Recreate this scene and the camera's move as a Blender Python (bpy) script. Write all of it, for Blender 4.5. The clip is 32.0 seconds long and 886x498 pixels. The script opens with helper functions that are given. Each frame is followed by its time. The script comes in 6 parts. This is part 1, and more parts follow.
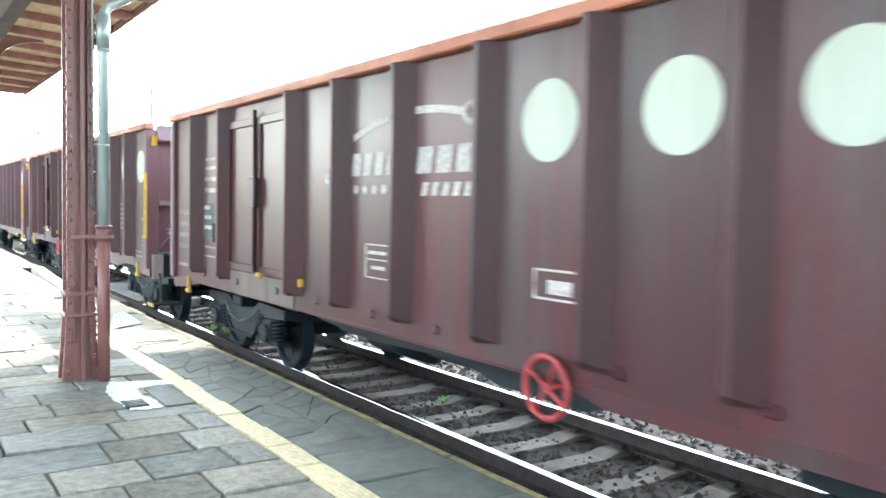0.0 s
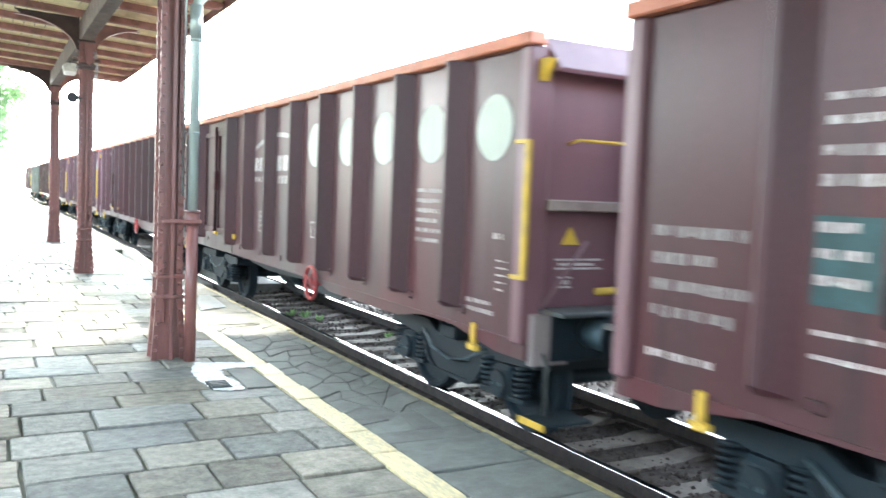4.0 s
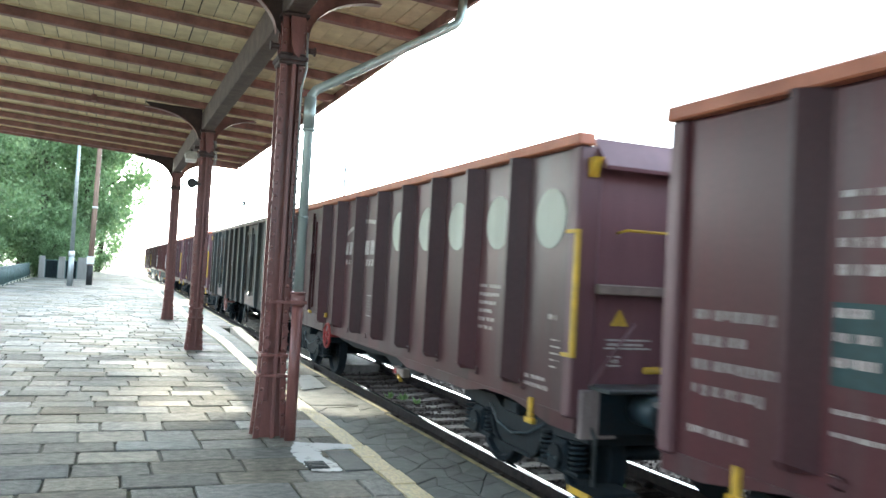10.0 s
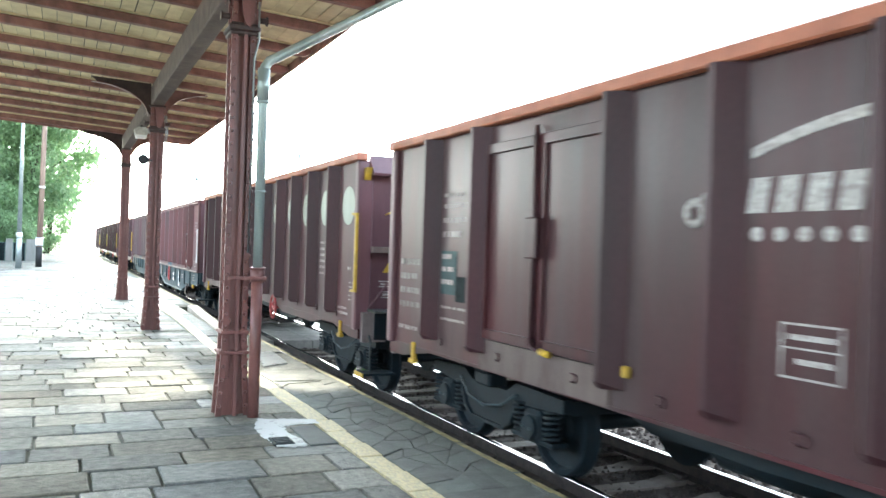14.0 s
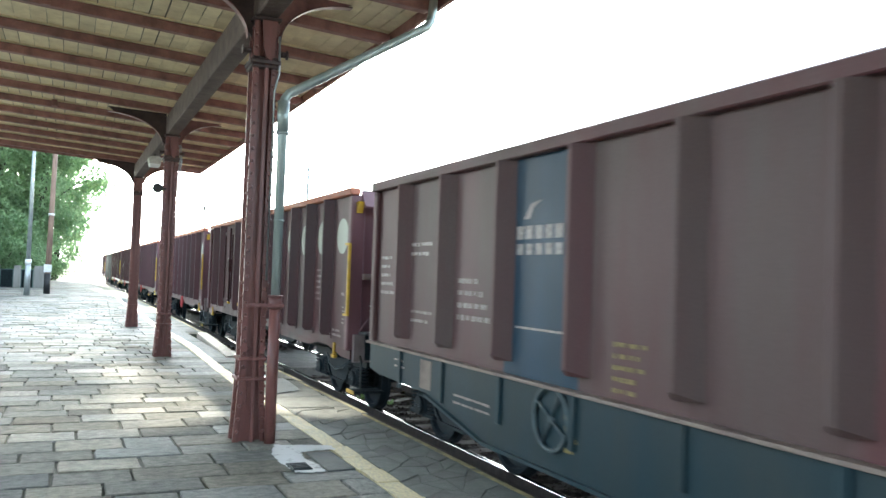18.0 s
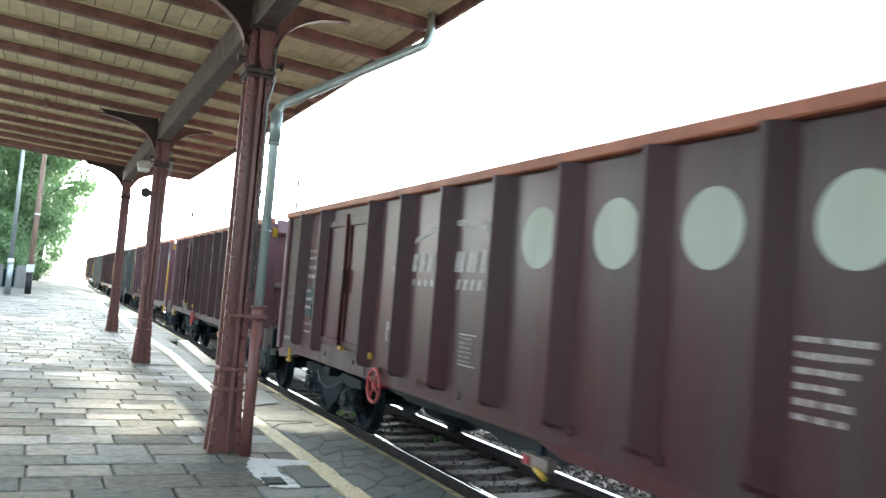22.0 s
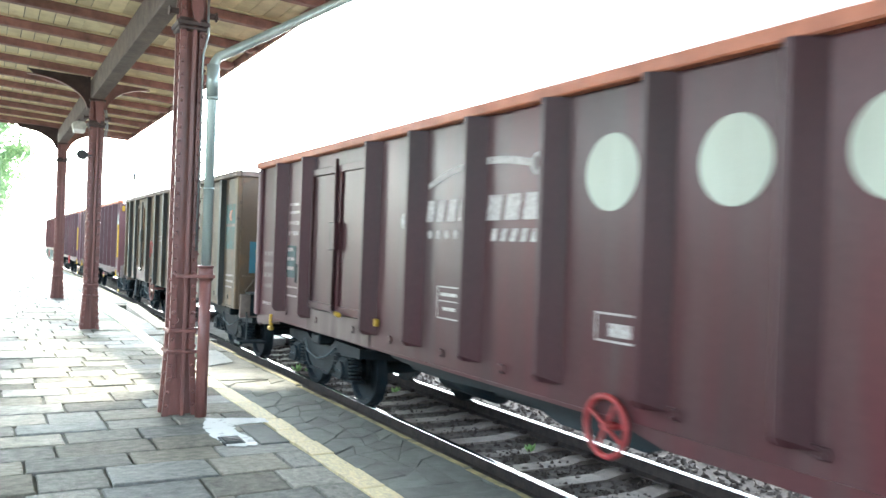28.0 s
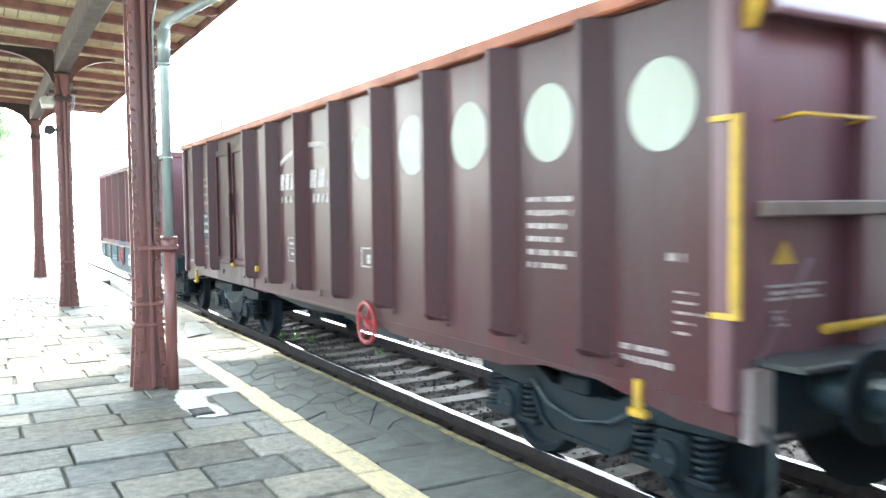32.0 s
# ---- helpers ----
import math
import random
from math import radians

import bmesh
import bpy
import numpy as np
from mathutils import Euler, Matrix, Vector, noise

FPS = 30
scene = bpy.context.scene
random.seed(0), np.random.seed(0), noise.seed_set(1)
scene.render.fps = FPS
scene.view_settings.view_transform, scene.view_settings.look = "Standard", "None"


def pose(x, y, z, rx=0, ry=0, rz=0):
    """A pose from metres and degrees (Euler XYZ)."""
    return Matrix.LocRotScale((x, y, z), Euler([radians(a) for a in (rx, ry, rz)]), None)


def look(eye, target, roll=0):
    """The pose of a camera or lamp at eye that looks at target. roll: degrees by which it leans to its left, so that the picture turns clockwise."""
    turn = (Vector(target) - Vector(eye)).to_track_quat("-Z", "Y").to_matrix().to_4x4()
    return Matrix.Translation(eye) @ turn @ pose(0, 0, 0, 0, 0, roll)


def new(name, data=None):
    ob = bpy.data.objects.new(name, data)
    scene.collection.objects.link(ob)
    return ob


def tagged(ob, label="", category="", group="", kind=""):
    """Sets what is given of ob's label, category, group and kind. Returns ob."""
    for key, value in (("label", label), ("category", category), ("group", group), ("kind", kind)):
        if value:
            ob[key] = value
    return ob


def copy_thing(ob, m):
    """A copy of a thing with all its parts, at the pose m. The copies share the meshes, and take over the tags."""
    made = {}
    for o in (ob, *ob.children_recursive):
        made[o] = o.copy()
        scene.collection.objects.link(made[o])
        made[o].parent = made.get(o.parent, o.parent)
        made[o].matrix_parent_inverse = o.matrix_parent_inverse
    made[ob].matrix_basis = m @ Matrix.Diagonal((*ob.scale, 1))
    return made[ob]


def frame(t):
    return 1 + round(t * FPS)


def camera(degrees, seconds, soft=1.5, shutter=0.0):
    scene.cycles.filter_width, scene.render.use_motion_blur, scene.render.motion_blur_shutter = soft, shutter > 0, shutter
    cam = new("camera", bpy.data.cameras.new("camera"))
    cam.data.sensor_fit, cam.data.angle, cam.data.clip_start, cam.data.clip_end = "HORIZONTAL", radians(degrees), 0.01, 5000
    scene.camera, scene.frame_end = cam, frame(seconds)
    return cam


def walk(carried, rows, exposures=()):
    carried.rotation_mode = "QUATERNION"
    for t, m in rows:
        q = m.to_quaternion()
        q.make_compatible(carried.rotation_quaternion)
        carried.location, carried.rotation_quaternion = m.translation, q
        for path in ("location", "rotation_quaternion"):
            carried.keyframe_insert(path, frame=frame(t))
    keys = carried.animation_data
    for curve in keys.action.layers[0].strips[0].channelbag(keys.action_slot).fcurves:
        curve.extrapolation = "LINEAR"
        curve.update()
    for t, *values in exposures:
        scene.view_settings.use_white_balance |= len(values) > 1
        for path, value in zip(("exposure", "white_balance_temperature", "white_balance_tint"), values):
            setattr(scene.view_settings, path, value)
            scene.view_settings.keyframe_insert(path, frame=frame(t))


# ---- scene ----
cam = camera(56.839, 32.0, soft=1.5, shutter=0.22)
CAMERA_ROWS = [
    (0, pose(0.037, -0.014, 1.697, 87.036, -1.124, -34.264)),
    (0.5, pose(0.029, -0.008, 1.703, 87.171, -1.104, -32.648)),
    (1, pose(0.035, 0.002, 1.697, 87.140, -1.411, -32.573)),
    (1.5, pose(0.035, 0.007, 1.695, 87.217, -1.511, -32.459)),
    (2, pose(0.022, 0.006, 1.681, 87.017, -1.293, -33.379)),
    (2.5, pose(0.038, 0.030, 1.682, 86.847, -1.652, -37.356)),
    (3, pose(0.049, 0.040, 1.679, 87.102, -1.877, -37.074)),
    (3.5, pose(0.022, 0.015, 1.695, 86.696, -2.118, -35.762)),
    (4, pose(0.021, 0.017, 1.699, 86.287, -2.333, -28.875)),
    (4.5, pose(0.035, 0.030, 1.691, 86.707, -2.239, -26.779)),
    (6.5, pose(0.017, 0.012, 1.701, 88.867, -2.314, -24.628)),
    (7, pose(0.022, 0.011, 1.700, 89.477, -2.551, -23.281)),
    (7.5, pose(0.010, -0.001, 1.700, 89.801, -2.695, -22.703)),
    (8, pose(0.002, -0.007, 1.713, 90.449, -2.777, -22.258)),
    (8.5, pose(0.009, -0.005, 1.704, 90.694, -2.893, -22.201)),
    (9, pose(0.000, -0.000, 1.709, 91.155, -3.074, -22.205)),
    (9.5, pose(0.000, -0.000, 1.700, 91.362, -3.109, -21.985)),
    (10, pose(0.000, 0.007, 1.703, 91.854, -3.221, -21.979)),
    (10.5, pose(-0.001, -0.001, 1.702, 91.875, -3.169, -22.307)),
    (11, pose(-0.007, 0.006, 1.700, 91.942, -3.165, -22.663)),
    (11.5, pose(-0.002, 0.013, 1.697, 91.714, -2.998, -23.049)),
    (12, pose(-0.005, 0.021, 1.693, 91.298, -2.606, -23.694)),
    (12.5, pose(0.001, 0.030, 1.692, 90.793, -2.016, -24.213)),
    (13, pose(-0.005, 0.029, 1.686, 90.577, -1.696, -24.351)),
    (13.5, pose(-0.004, 0.048, 1.686, 90.311, -1.750, -24.878)),
    (14, pose(-0.010, 0.062, 1.687, 90.085, -1.863, -24.927)),
    (14.5, pose(-0.028, 0.053, 1.692, 90.113, -2.149, -24.898)),
    (16.5, pose(-0.139, -0.014, 1.689, 90.426, -1.590, -23.824)),
    (17, pose(-0.156, -0.025, 1.695, 90.749, -1.507, -23.992)),
    (17.5, pose(-0.158, -0.027, 1.687, 91.427, -1.736, -24.335)),
    (18, pose(-0.164, -0.024, 1.687, 92.034, -2.040, -24.619)),
    (18.5, pose(-0.164, -0.023, 1.689, 92.358, -2.550, -24.811)),
    (19, pose(-0.175, -0.025, 1.689, 92.581, -3.011, -24.778)),
    (19.5, pose(-0.175, -0.026, 1.695, 92.847, -3.535, -24.252)),
    (20, pose(-0.170, -0.005, 1.691, 93.328, -4.345, -23.877)),
    (20.5, pose(-0.168, 0.008, 1.694, 93.411, -4.944, -24.410)),
    (21, pose(-0.168, 0.006, 1.689, 93.358, -5.204, -24.767)),
    (21.5, pose(-0.157, 0.006, 1.686, 93.412, -5.109, -25.491)),
    (22, pose(-0.151, 0.010, 1.689, 93.389, -4.646, -25.651)),
    (22.5, pose(-0.153, 0.022, 1.686, 93.385, -4.728, -25.703)),
    (23, pose(-0.154, 0.009, 1.685, 92.997, -4.596, -26.195)),
    (23.5, pose(-0.148, -0.001, 1.690, 92.930, -4.711, -26.055)),
    (24, pose(-0.145, 0.000, 1.686, 92.807, -4.538, -26.446)),
    (24.5, pose(-0.139, 0.011, 1.681, 92.440, -4.223, -27.293)),
    (25, pose(-0.127, 0.021, 1.668, 91.874, -3.145, -27.600)),
    (25.5, pose(-0.122, 0.032, 1.676, 91.158, -2.396, -28.298)),
    (27.5, pose(-0.103, 0.059, 1.681, 90.233, -1.913, -28.679)),
    (28, pose(-0.113, 0.038, 1.688, 90.104, -2.067, -28.971)),
    (28.5, pose(-0.096, 0.053, 1.677, 89.990, -1.874, -28.865)),
    (29, pose(-0.095, 0.050, 1.676, 89.977, -1.544, -28.588)),
    (29.5, pose(-0.099, 0.045, 1.676, 89.858, -1.400, -28.249)),
    (30, pose(-0.093, 0.037, 1.680, 89.706, -1.112, -27.871)),
    (30.5, pose(-0.068, 0.043, 1.674, 89.492, -0.670, -28.623)),
    (31, pose(-0.025, 0.067, 1.660, 89.275, -0.064, -29.408)),
    (31.5, pose(0.098, 0.055, 1.671, 88.758, 0.940, -29.344)),
    (32, pose(0.171, 0.040, 1.674, 87.306, 0.688, -29.475)),
]
EXPOSURES = [(t, e, 5800, 1) for t, e in ((0.0, 4.6), (2.0, 4.6), (3.0, 4.65), (4.5, 4.62), (7.0, 3.75), (8.0, 3.6), (10.0, 3.45), (11.0, 3.52), (12.0, 3.88), (13.0, 4.18), (15.0, 3.65), (18.0, 3.36), (23.0, 3.38), (25.0, 3.8), (28.0, 4.22), (31.0, 4.3), (32.0, 4.6))]
walk(cam, CAMERA_ROWS, EXPOSURES)

# ---- light: a low sun ahead, behind the tall trees, and a bright hazy sky ----
SUN_AZ, SUN_EL = radians(-1.6), radians(16.2)   # from +y towards +x; above the horizon
world = bpy.data.worlds.new("world")
world.use_nodes = True
scene.world = world
wn, wl = world.node_tree.nodes, world.node_tree.links
sky = wn.new("ShaderNodeTexSky")
sky.sky_type = "NISHITA"
sky.sun_disc = False
sky.sun_elevation, sky.sun_rotation = SUN_EL, SUN_AZ
sky.dust_density, sky.air_density, sky.ozone_density = 5.0, 1.0, 3.0
wn["Background"].inputs["Strength"].default_value = 0.15
haze = wn.new("ShaderNodeHueSaturation")      # a milky, nearly colourless sky
haze.inputs["Saturation"].default_value = 0.35
wl.new(sky.outputs["Color"], haze.inputs["Color"])
wl.new(haze.outputs["Color"], wn["Background"].inputs["Color"])
sun_data = bpy.data.lights.new("sun", "SUN")
sun_data.energy, sun_data.angle, sun_data.color = 1.5, radians(0.6), (1.0, 0.84, 0.62)
sun = new("sun", sun_data)
sun.matrix_world = look((0, 0, 30), (-math.sin(SUN_AZ) * math.cos(SUN_EL), -math.cos(SUN_AZ) * math.cos(SUN_EL), 30 - math.sin(SUN_EL)))
scene.view_settings.exposure = 0.0


# ---- materials ----
def surface(name, color, rough=0.5, var=0.25, scale=4.0, grime=None, amount=0.4, streak=False, bump=0.15, metal=0.0, spread=0.12, fine=60.0, gloss_var=0.12, island=False, spec=0.5, gloss_spread=0.0, alt=None, relief=0.0, stains=(), dust=0.0):
    """A worn surface: broad stains, fine grain, piece-to-piece spread, uneven gloss and a little relief."""
    m = bpy.data.materials.new(name)
    m.use_nodes = True
    n, l = m.node_tree.nodes, m.node_tree.links
    b = n["Principled BSDF"]
    tc, info = n.new("ShaderNodeTexCoord"), n.new("ShaderNodeObjectInfo")
    off = n.new("ShaderNodeVectorMath")
    off.operation = "MULTIPLY_ADD"
    rnd = n.new("ShaderNodeNewGeometry").outputs["Random Per Island"] if island else info.outputs["Random"]
    l.new(rnd, off.inputs[0])
    off.inputs[1].default_value = (37, 19, 53)
    l.new(tc.outputs["Object"], off.inputs[2])
    mp = n.new("ShaderNodeMapping")
    mp.inputs["Scale"].default_value = (1, 1, 0.16) if streak else (1, 1, 1)
    l.new(off.outputs[0], mp.inputs[0])
    big, small = n.new("ShaderNodeTexNoise"), n.new("ShaderNodeTexNoise")
    big.inputs["Scale"].default_value, big.inputs["Detail"].default_value, big.inputs["Roughness"].default_value = scale, 5, 0.62
    small.inputs["Scale"].default_value, small.inputs["Detail"].default_value = fine, 3
    l.new(mp.outputs[0], big.inputs["Vector"])
    l.new(off.outputs[0], small.inputs["Vector"])
    ramp = n.new("ShaderNodeValToRGB")
    g = grime or tuple(c * 0.45 for c in color)
    ramp.color_ramp.elements[0].position, ramp.color_ramp.elements[1].position = 0.5 - 0.35 * (1 - amount) - 0.02, 0.5 + 0.3 * amount + 0.05
    ramp.color_ramp.elements[0].color, ramp.color_ramp.elements[1].color = (*g, 1), (*color, 1)
    l.new(big.outputs["Fac"], ramp.inputs[0])
    mod = n.new("ShaderNodeMath")
    mod.operation = "MULTIPLY_ADD"
    l.new(small.outputs["Fac"], mod.inputs[0])
    mod.inputs[1].default_value, mod.inputs[2].default_value = 2 * var, 1 - var
    piece = n.new("ShaderNodeMath")
    piece.operation = "MULTIPLY_ADD"
    l.new(rnd, piece.inputs[0])
    piece.inputs[1].default_value, piece.inputs[2].default_value = 2 * spread, 1 - spread
    both = n.new("ShaderNodeMath")
    both.operation = "MULTIPLY"
    l.new(mod.outputs[0], both.inputs[0])
    l.new(piece.outputs[0], both.inputs[1])
    hue = n.new("ShaderNodeHueSaturation")
    tone = ramp.outputs[0]
    if alt:
        pick, turn, mix = n.new("ShaderNodeMath"), n.new("ShaderNodeMath"), n.new("ShaderNodeMix")
        pick.operation, turn.operation, mix.data_type, mix.blend_type = "MULTIPLY", "FRACT", "RGBA", "MULTIPLY"
        l.new(rnd, pick.inputs[0])
        pick.inputs[1].default_value = 7.31
        l.new(pick.outputs[0], turn.inputs[0])
        l.new(turn.outputs[0], mix.inputs["Factor"])
        l.new(tone, mix.inputs[6])
        mix.inputs[7].default_value = (*alt, 1)
        tone = mix.outputs[2]
    for stain, size, low, high, tall in stains:      # colour, size, ramp, stretch downwards
        place, spot, edge, over = n.new("ShaderNodeMapping"), n.new("ShaderNodeTexNoise"), n.new("ShaderNodeMapRange"), n.new("ShaderNodeMix")
        place.inputs["Scale"].default_value, place.inputs["Location"].default_value = (1, 1, tall), (size * 3.7, 1.3, size)
        spot.inputs["Scale"].default_value, spot.inputs["Detail"].default_value, spot.inputs["Roughness"].default_value = size, 6, 0.65
        edge.inputs["From Min"].default_value, edge.inputs["From Max"].default_value = low, high
        over.data_type = "RGBA"
        l.new(off.outputs[0], place.inputs[0])
        l.new(place.outputs[0], spot.inputs["Vector"])
        l.new(spot.outputs["Fac"], edge.inputs["Value"])
        l.new(edge.outputs[0], over.inputs["Factor"])
        l.new(tone, over.inputs[6])
        over.inputs[7].default_value = (*stain, 1)
        tone = over.outputs[2]
    l.new(tone, hue.inputs["Color"])
    l.new(both.outputs[0], hue.inputs["Value"])
    l.new(hue.outputs[0], b.inputs["Base Color"])
    r = n.new("ShaderNodeMath")
    r.operation = "MULTIPLY_ADD"
    l.new(big.outputs["Fac"], r.inputs[0])
    r.inputs[1].default_value, r.inputs[2].default_value = -2 * gloss_var, rough + gloss_var
    rp = n.new("ShaderNodeMath")
    rp.operation = "MULTIPLY_ADD"
    l.new(rnd, rp.inputs[0])
    rp.inputs[1].default_value = -2 * gloss_spread
    rb = n.new("ShaderNodeMath")
    rb.operation = "ADD"
    rb.inputs[1].default_value = gloss_spread
    l.new(r.outputs[0], rb.inputs[0])
    l.new(rb.outputs[0], rp.inputs[2])
    l.new(rp.outputs[0], b.inputs["Roughness"])
    b.inputs["Metallic"].default_value = metal
    b.inputs["Sheen Weight"].default_value, b.inputs["Sheen Roughness"].default_value = dust, 0.45
    b.inputs["Sheen Tint"].default_value = (0.92, 0.90, 0.86, 1)
    b.inputs["Specular IOR Level"].default_value = spec
    if bump:
        bp = n.new("ShaderNodeBump")
        bp.inputs["Strength"].default_value, bp.inputs["Distance"].default_value = bump, 0.01
        l.new(small.outputs["Fac"], bp.inputs["Height"])
        if relief:
            coarse, wide = n.new("ShaderNodeTexNoise"), n.new("ShaderNodeBump")
            coarse.inputs["Scale"].default_value, coarse.inputs["Detail"].default_value = 14.0, 4
            wide.inputs["Strength"].default_value, wide.inputs["Distance"].default_value = relief, 0.02
            l.new(off.outputs[0], coarse.inputs["Vector"])
            l.new(coarse.outputs["Fac"], wide.inputs["Height"])
            l.new(wide.outputs[0], bp.inputs["Normal"])
        l.new(bp.outputs[0], b.inputs["Normal"])
    return m


M = {}
M["red_paint"] = surface("oxide_red_paint", (0.074, 0.025, 0.032), 0.36, 0.16, 2.0, (0.050, 0.030, 0.033), 0.55, True, 0.04, fine=25, spec=0.25, gloss_var=0.08)
M["red_side"] = surface("oxide_red_side", (0.088, 0.026, 0.031), 0.31, 0.14, 1.4, (0.058, 0.034, 0.036), 0.5, True, 0.03, fine=25, spec=0.20, gloss_var=0.08, dust=0.05, stains=(((0.076, 0.066, 0.066), 1.1, 0.50, 0.75, 0.12), ((0.042, 0.026, 0.028), 2.6, 0.60, 0.72, 0.10)))
# orange of the top rails, raised for the sun falling on them from above
M["chord_orange"] = surface("sun_raised_orange_paint", (0.48, 0.17, 0.09), 0.5, 0.12, 3.0, (0.30, 0.11, 0.07), 0.3, False, 0.1)
M["end_red"] = surface("wine_red_end_paint", (0.160, 0.080, 0.092), 0.42, 0.12, 2.0, (0.105, 0.052, 0.062), 0.45, True, 0.05)
M["mint"] = surface("pale_mint_paint", (0.42, 0.47, 0.40), 0.5, 0.08, 3.0, (0.34, 0.36, 0.30), 0.3, True, 0.03, spread=0.03)
M["white_mark"] = surface("faded_white_marking", (0.60, 0.60, 0.58), 0.6, 0.2, 30.0, (0.24, 0.19, 0.18), 0.5, False, 0.03, spread=0.10)
M["stencil"] = surface("worn_stencil_paint", (0.43, 0.41, 0.39), 0.45, 0.25, 30.0, (0.24, 0.17, 0.17), 0.5, False, 0.03, spread=0.12)
M["mast_grey"] = surface("dark_mast_steel", (0.07, 0.075, 0.08), 0.6, 0.15, 5.0)
M["stencil_faded"] = surface("faded_stencil_paint", (0.21, 0.185, 0.18), 0.5, 0.25, 30.0, (0.12, 0.09, 0.09), 0.5, False, 0.03, spread=0.12)
M["teal_mark"] = surface("teal_plate", (0.010, 0.05, 0.054), 0.6, 0.15, 8.0, None, 0.3)
M["black_plate"] = surface("black_plate", (0.014, 0.022, 0.024), 0.75, 0.2, 8.0, spec=0.15)
M["yellow"] = surface("yellow_safety_paint", (0.62, 0.40, 0.03), 0.5, 0.12, 8.0, (0.35, 0.24, 0.05), 0.35)
M["faded_yellow"] = surface("faded_yellow_marking", (0.34, 0.28, 0.10), 0.6, 0.2, 20.0, (0.16, 0.12, 0.06), 0.45, False, 0.03)
M["end_blue"] = surface("faded_blue_paint", (0.035, 0.16, 0.22), 0.55, 0.2, 5.0, (0.05, 0.11, 0.13), 0.4)
M["hand_red"] = surface("bright_red_paint", (0.40, 0.045, 0.05), 0.45, 0.1, 8.0, (0.22, 0.03, 0.03), 0.3)
M["steel_dark"] = surface("sooty_running_gear", (0.008, 0.018, 0.025), 0.6, 0.35, 8.0, (0.016, 0.020, 0.023), 0.5, spec=0.2)
M["steel_blue"] = surface("blue_grey_buffer_steel", (0.060, 0.098, 0.115), 0.4, 0.2, 6.0, (0.030, 0.040, 0.046), 0.45, metal=0.2)
M["under_teal"] = surface("dark_teal_underframe", (0.013, 0.040, 0.056), 0.5, 0.2, 3.0, (0.034, 0.050, 0.054), 0.35, True, spec=0.3)
M["mix_red"] = surface("worn_brick_red_side", (0.150, 0.038, 0.040), 0.48, 0.18, 1.8, (0.085, 0.050, 0.050), 0.5, True, 0.08, spec=0.45)
M["dusk_red"] = surface("dusty_wine_red_side", (0.100, 0.036, 0.042), 0.5, 0.2, 1.2, (0.110, 0.088, 0.080), 0.45, True, 0.08, spec=0.35)
M["blue_panel"] = surface("deep_blue_panel", (0.007, 0.045, 0.092), 0.48, 0.12, 2.0, (0.016, 0.042, 0.068), 0.4, True, spec=0.35)
M["grey_side"] = surface("weathered_blue_grey_side", (0.056, 0.055, 0.046), 0.42, 0.2, 1.6, (0.036, 0.038, 0.036), 0.5, True, 0.1, spec=0.18, stains=(((0.105, 0.060, 0.036), 2.2, 0.50, 0.68, 0.07), ((0.030, 0.036, 0.040), 1.3, 0.54, 0.66, 0.3), ((0.13, 0.075, 0.045), 5.0, 0.62, 0.70, 0.5)))
M["tan_side"] = surface("rusty_tan_side", (0.125, 0.092, 0.056), 0.42, 0.22, 2.0, (0.105, 0.080, 0.056), 0.55, False, 0.12, spec=0.35, stains=(((0.190, 0.112, 0.052), 1.6, 0.52, 0.68, 0.6), ((0.060, 0.046, 0.038), 2.4, 0.54, 0.70, 0.35), ((0.045, 0.033, 0.028), 7.0, 0.61, 0.68, 1.0)))
M["rib_grey"] = surface("blue_grey_rib_steel", (0.062, 0.080, 0.088), 0.42, 0.18, 3.0, (0.060, 0.058, 0.052), 0.4, True, stains=(((0.085, 0.058, 0.040), 4.0, 0.56, 0.68, 0.2),))
M["sill_pale"] = surface("dusty_sill_and_lit_rib", (0.24, 0.20, 0.17), 0.65, 0.15, 4.0, (0.14, 0.10, 0.09), 0.4)
# grimy corner plates, their paleness holding light that reaches them from behind
M["corner_lit"] = surface("grimy_lit_corner_paint", (0.33, 0.29, 0.28), 0.6, 0.25, 5.0, (0.14, 0.10, 0.10), 0.45, True)
M["sill_dust"] = surface("dusty_brown_door_sill", (0.135, 0.105, 0.096), 0.6, 0.2, 3.0, (0.085, 0.060, 0.056), 0.45, True, spec=0.3, stains=(((0.060, 0.036, 0.036), 3.0, 0.54, 0.70, 0.3),))
M["rust_mark"] = surface("faded_rusty_marking", (0.12, 0.066, 0.044), 0.6, 0.25, 14.0, (0.060, 0.052, 0.044), 0.55, False, 0.05)
M["chord_grey"] = surface("weathered_grey_brown_rail", (0.20, 0.15, 0.12), 0.6, 0.15, 4.0)
M["graffiti"] = surface("sprayed_red_paint", (0.42, 0.06, 0.06), 0.5, 0.1, 12.0, (0.25, 0.1, 0.07), 0.4)
M["faded_teal"] = surface("faded_teal_paint", (0.042, 0.135, 0.135), 0.6, 0.2, 5.0, (0.11, 0.10, 0.07), 0.45)
M["stone"] = surface("grey_paving_stone", (0.200, 0.207, 0.195), 0.84, 0.34, 7.0, (0.100, 0.108, 0.102), 0.5, False, 0.6, spread=0.26, fine=42, gloss_var=0.18, spec=0.22, gloss_spread=0.13, alt=(1.0, 0.90, 0.76), relief=0.5)
M["edge_stone"] = surface("dark_cracked_edge_paving", (0.118, 0.130, 0.122), 0.76, 0.22, 4.0, (0.080, 0.089, 0.083), 0.45, False, 0.5, spread=0.15, fine=60, gloss_var=0.18, spec=0.25, relief=0.35)
M["joint"] = surface("dirt_in_the_joints", (0.072, 0.072, 0.060), 0.9, 0.3, 12.0, (0.06, 0.075, 0.045), 0.4)
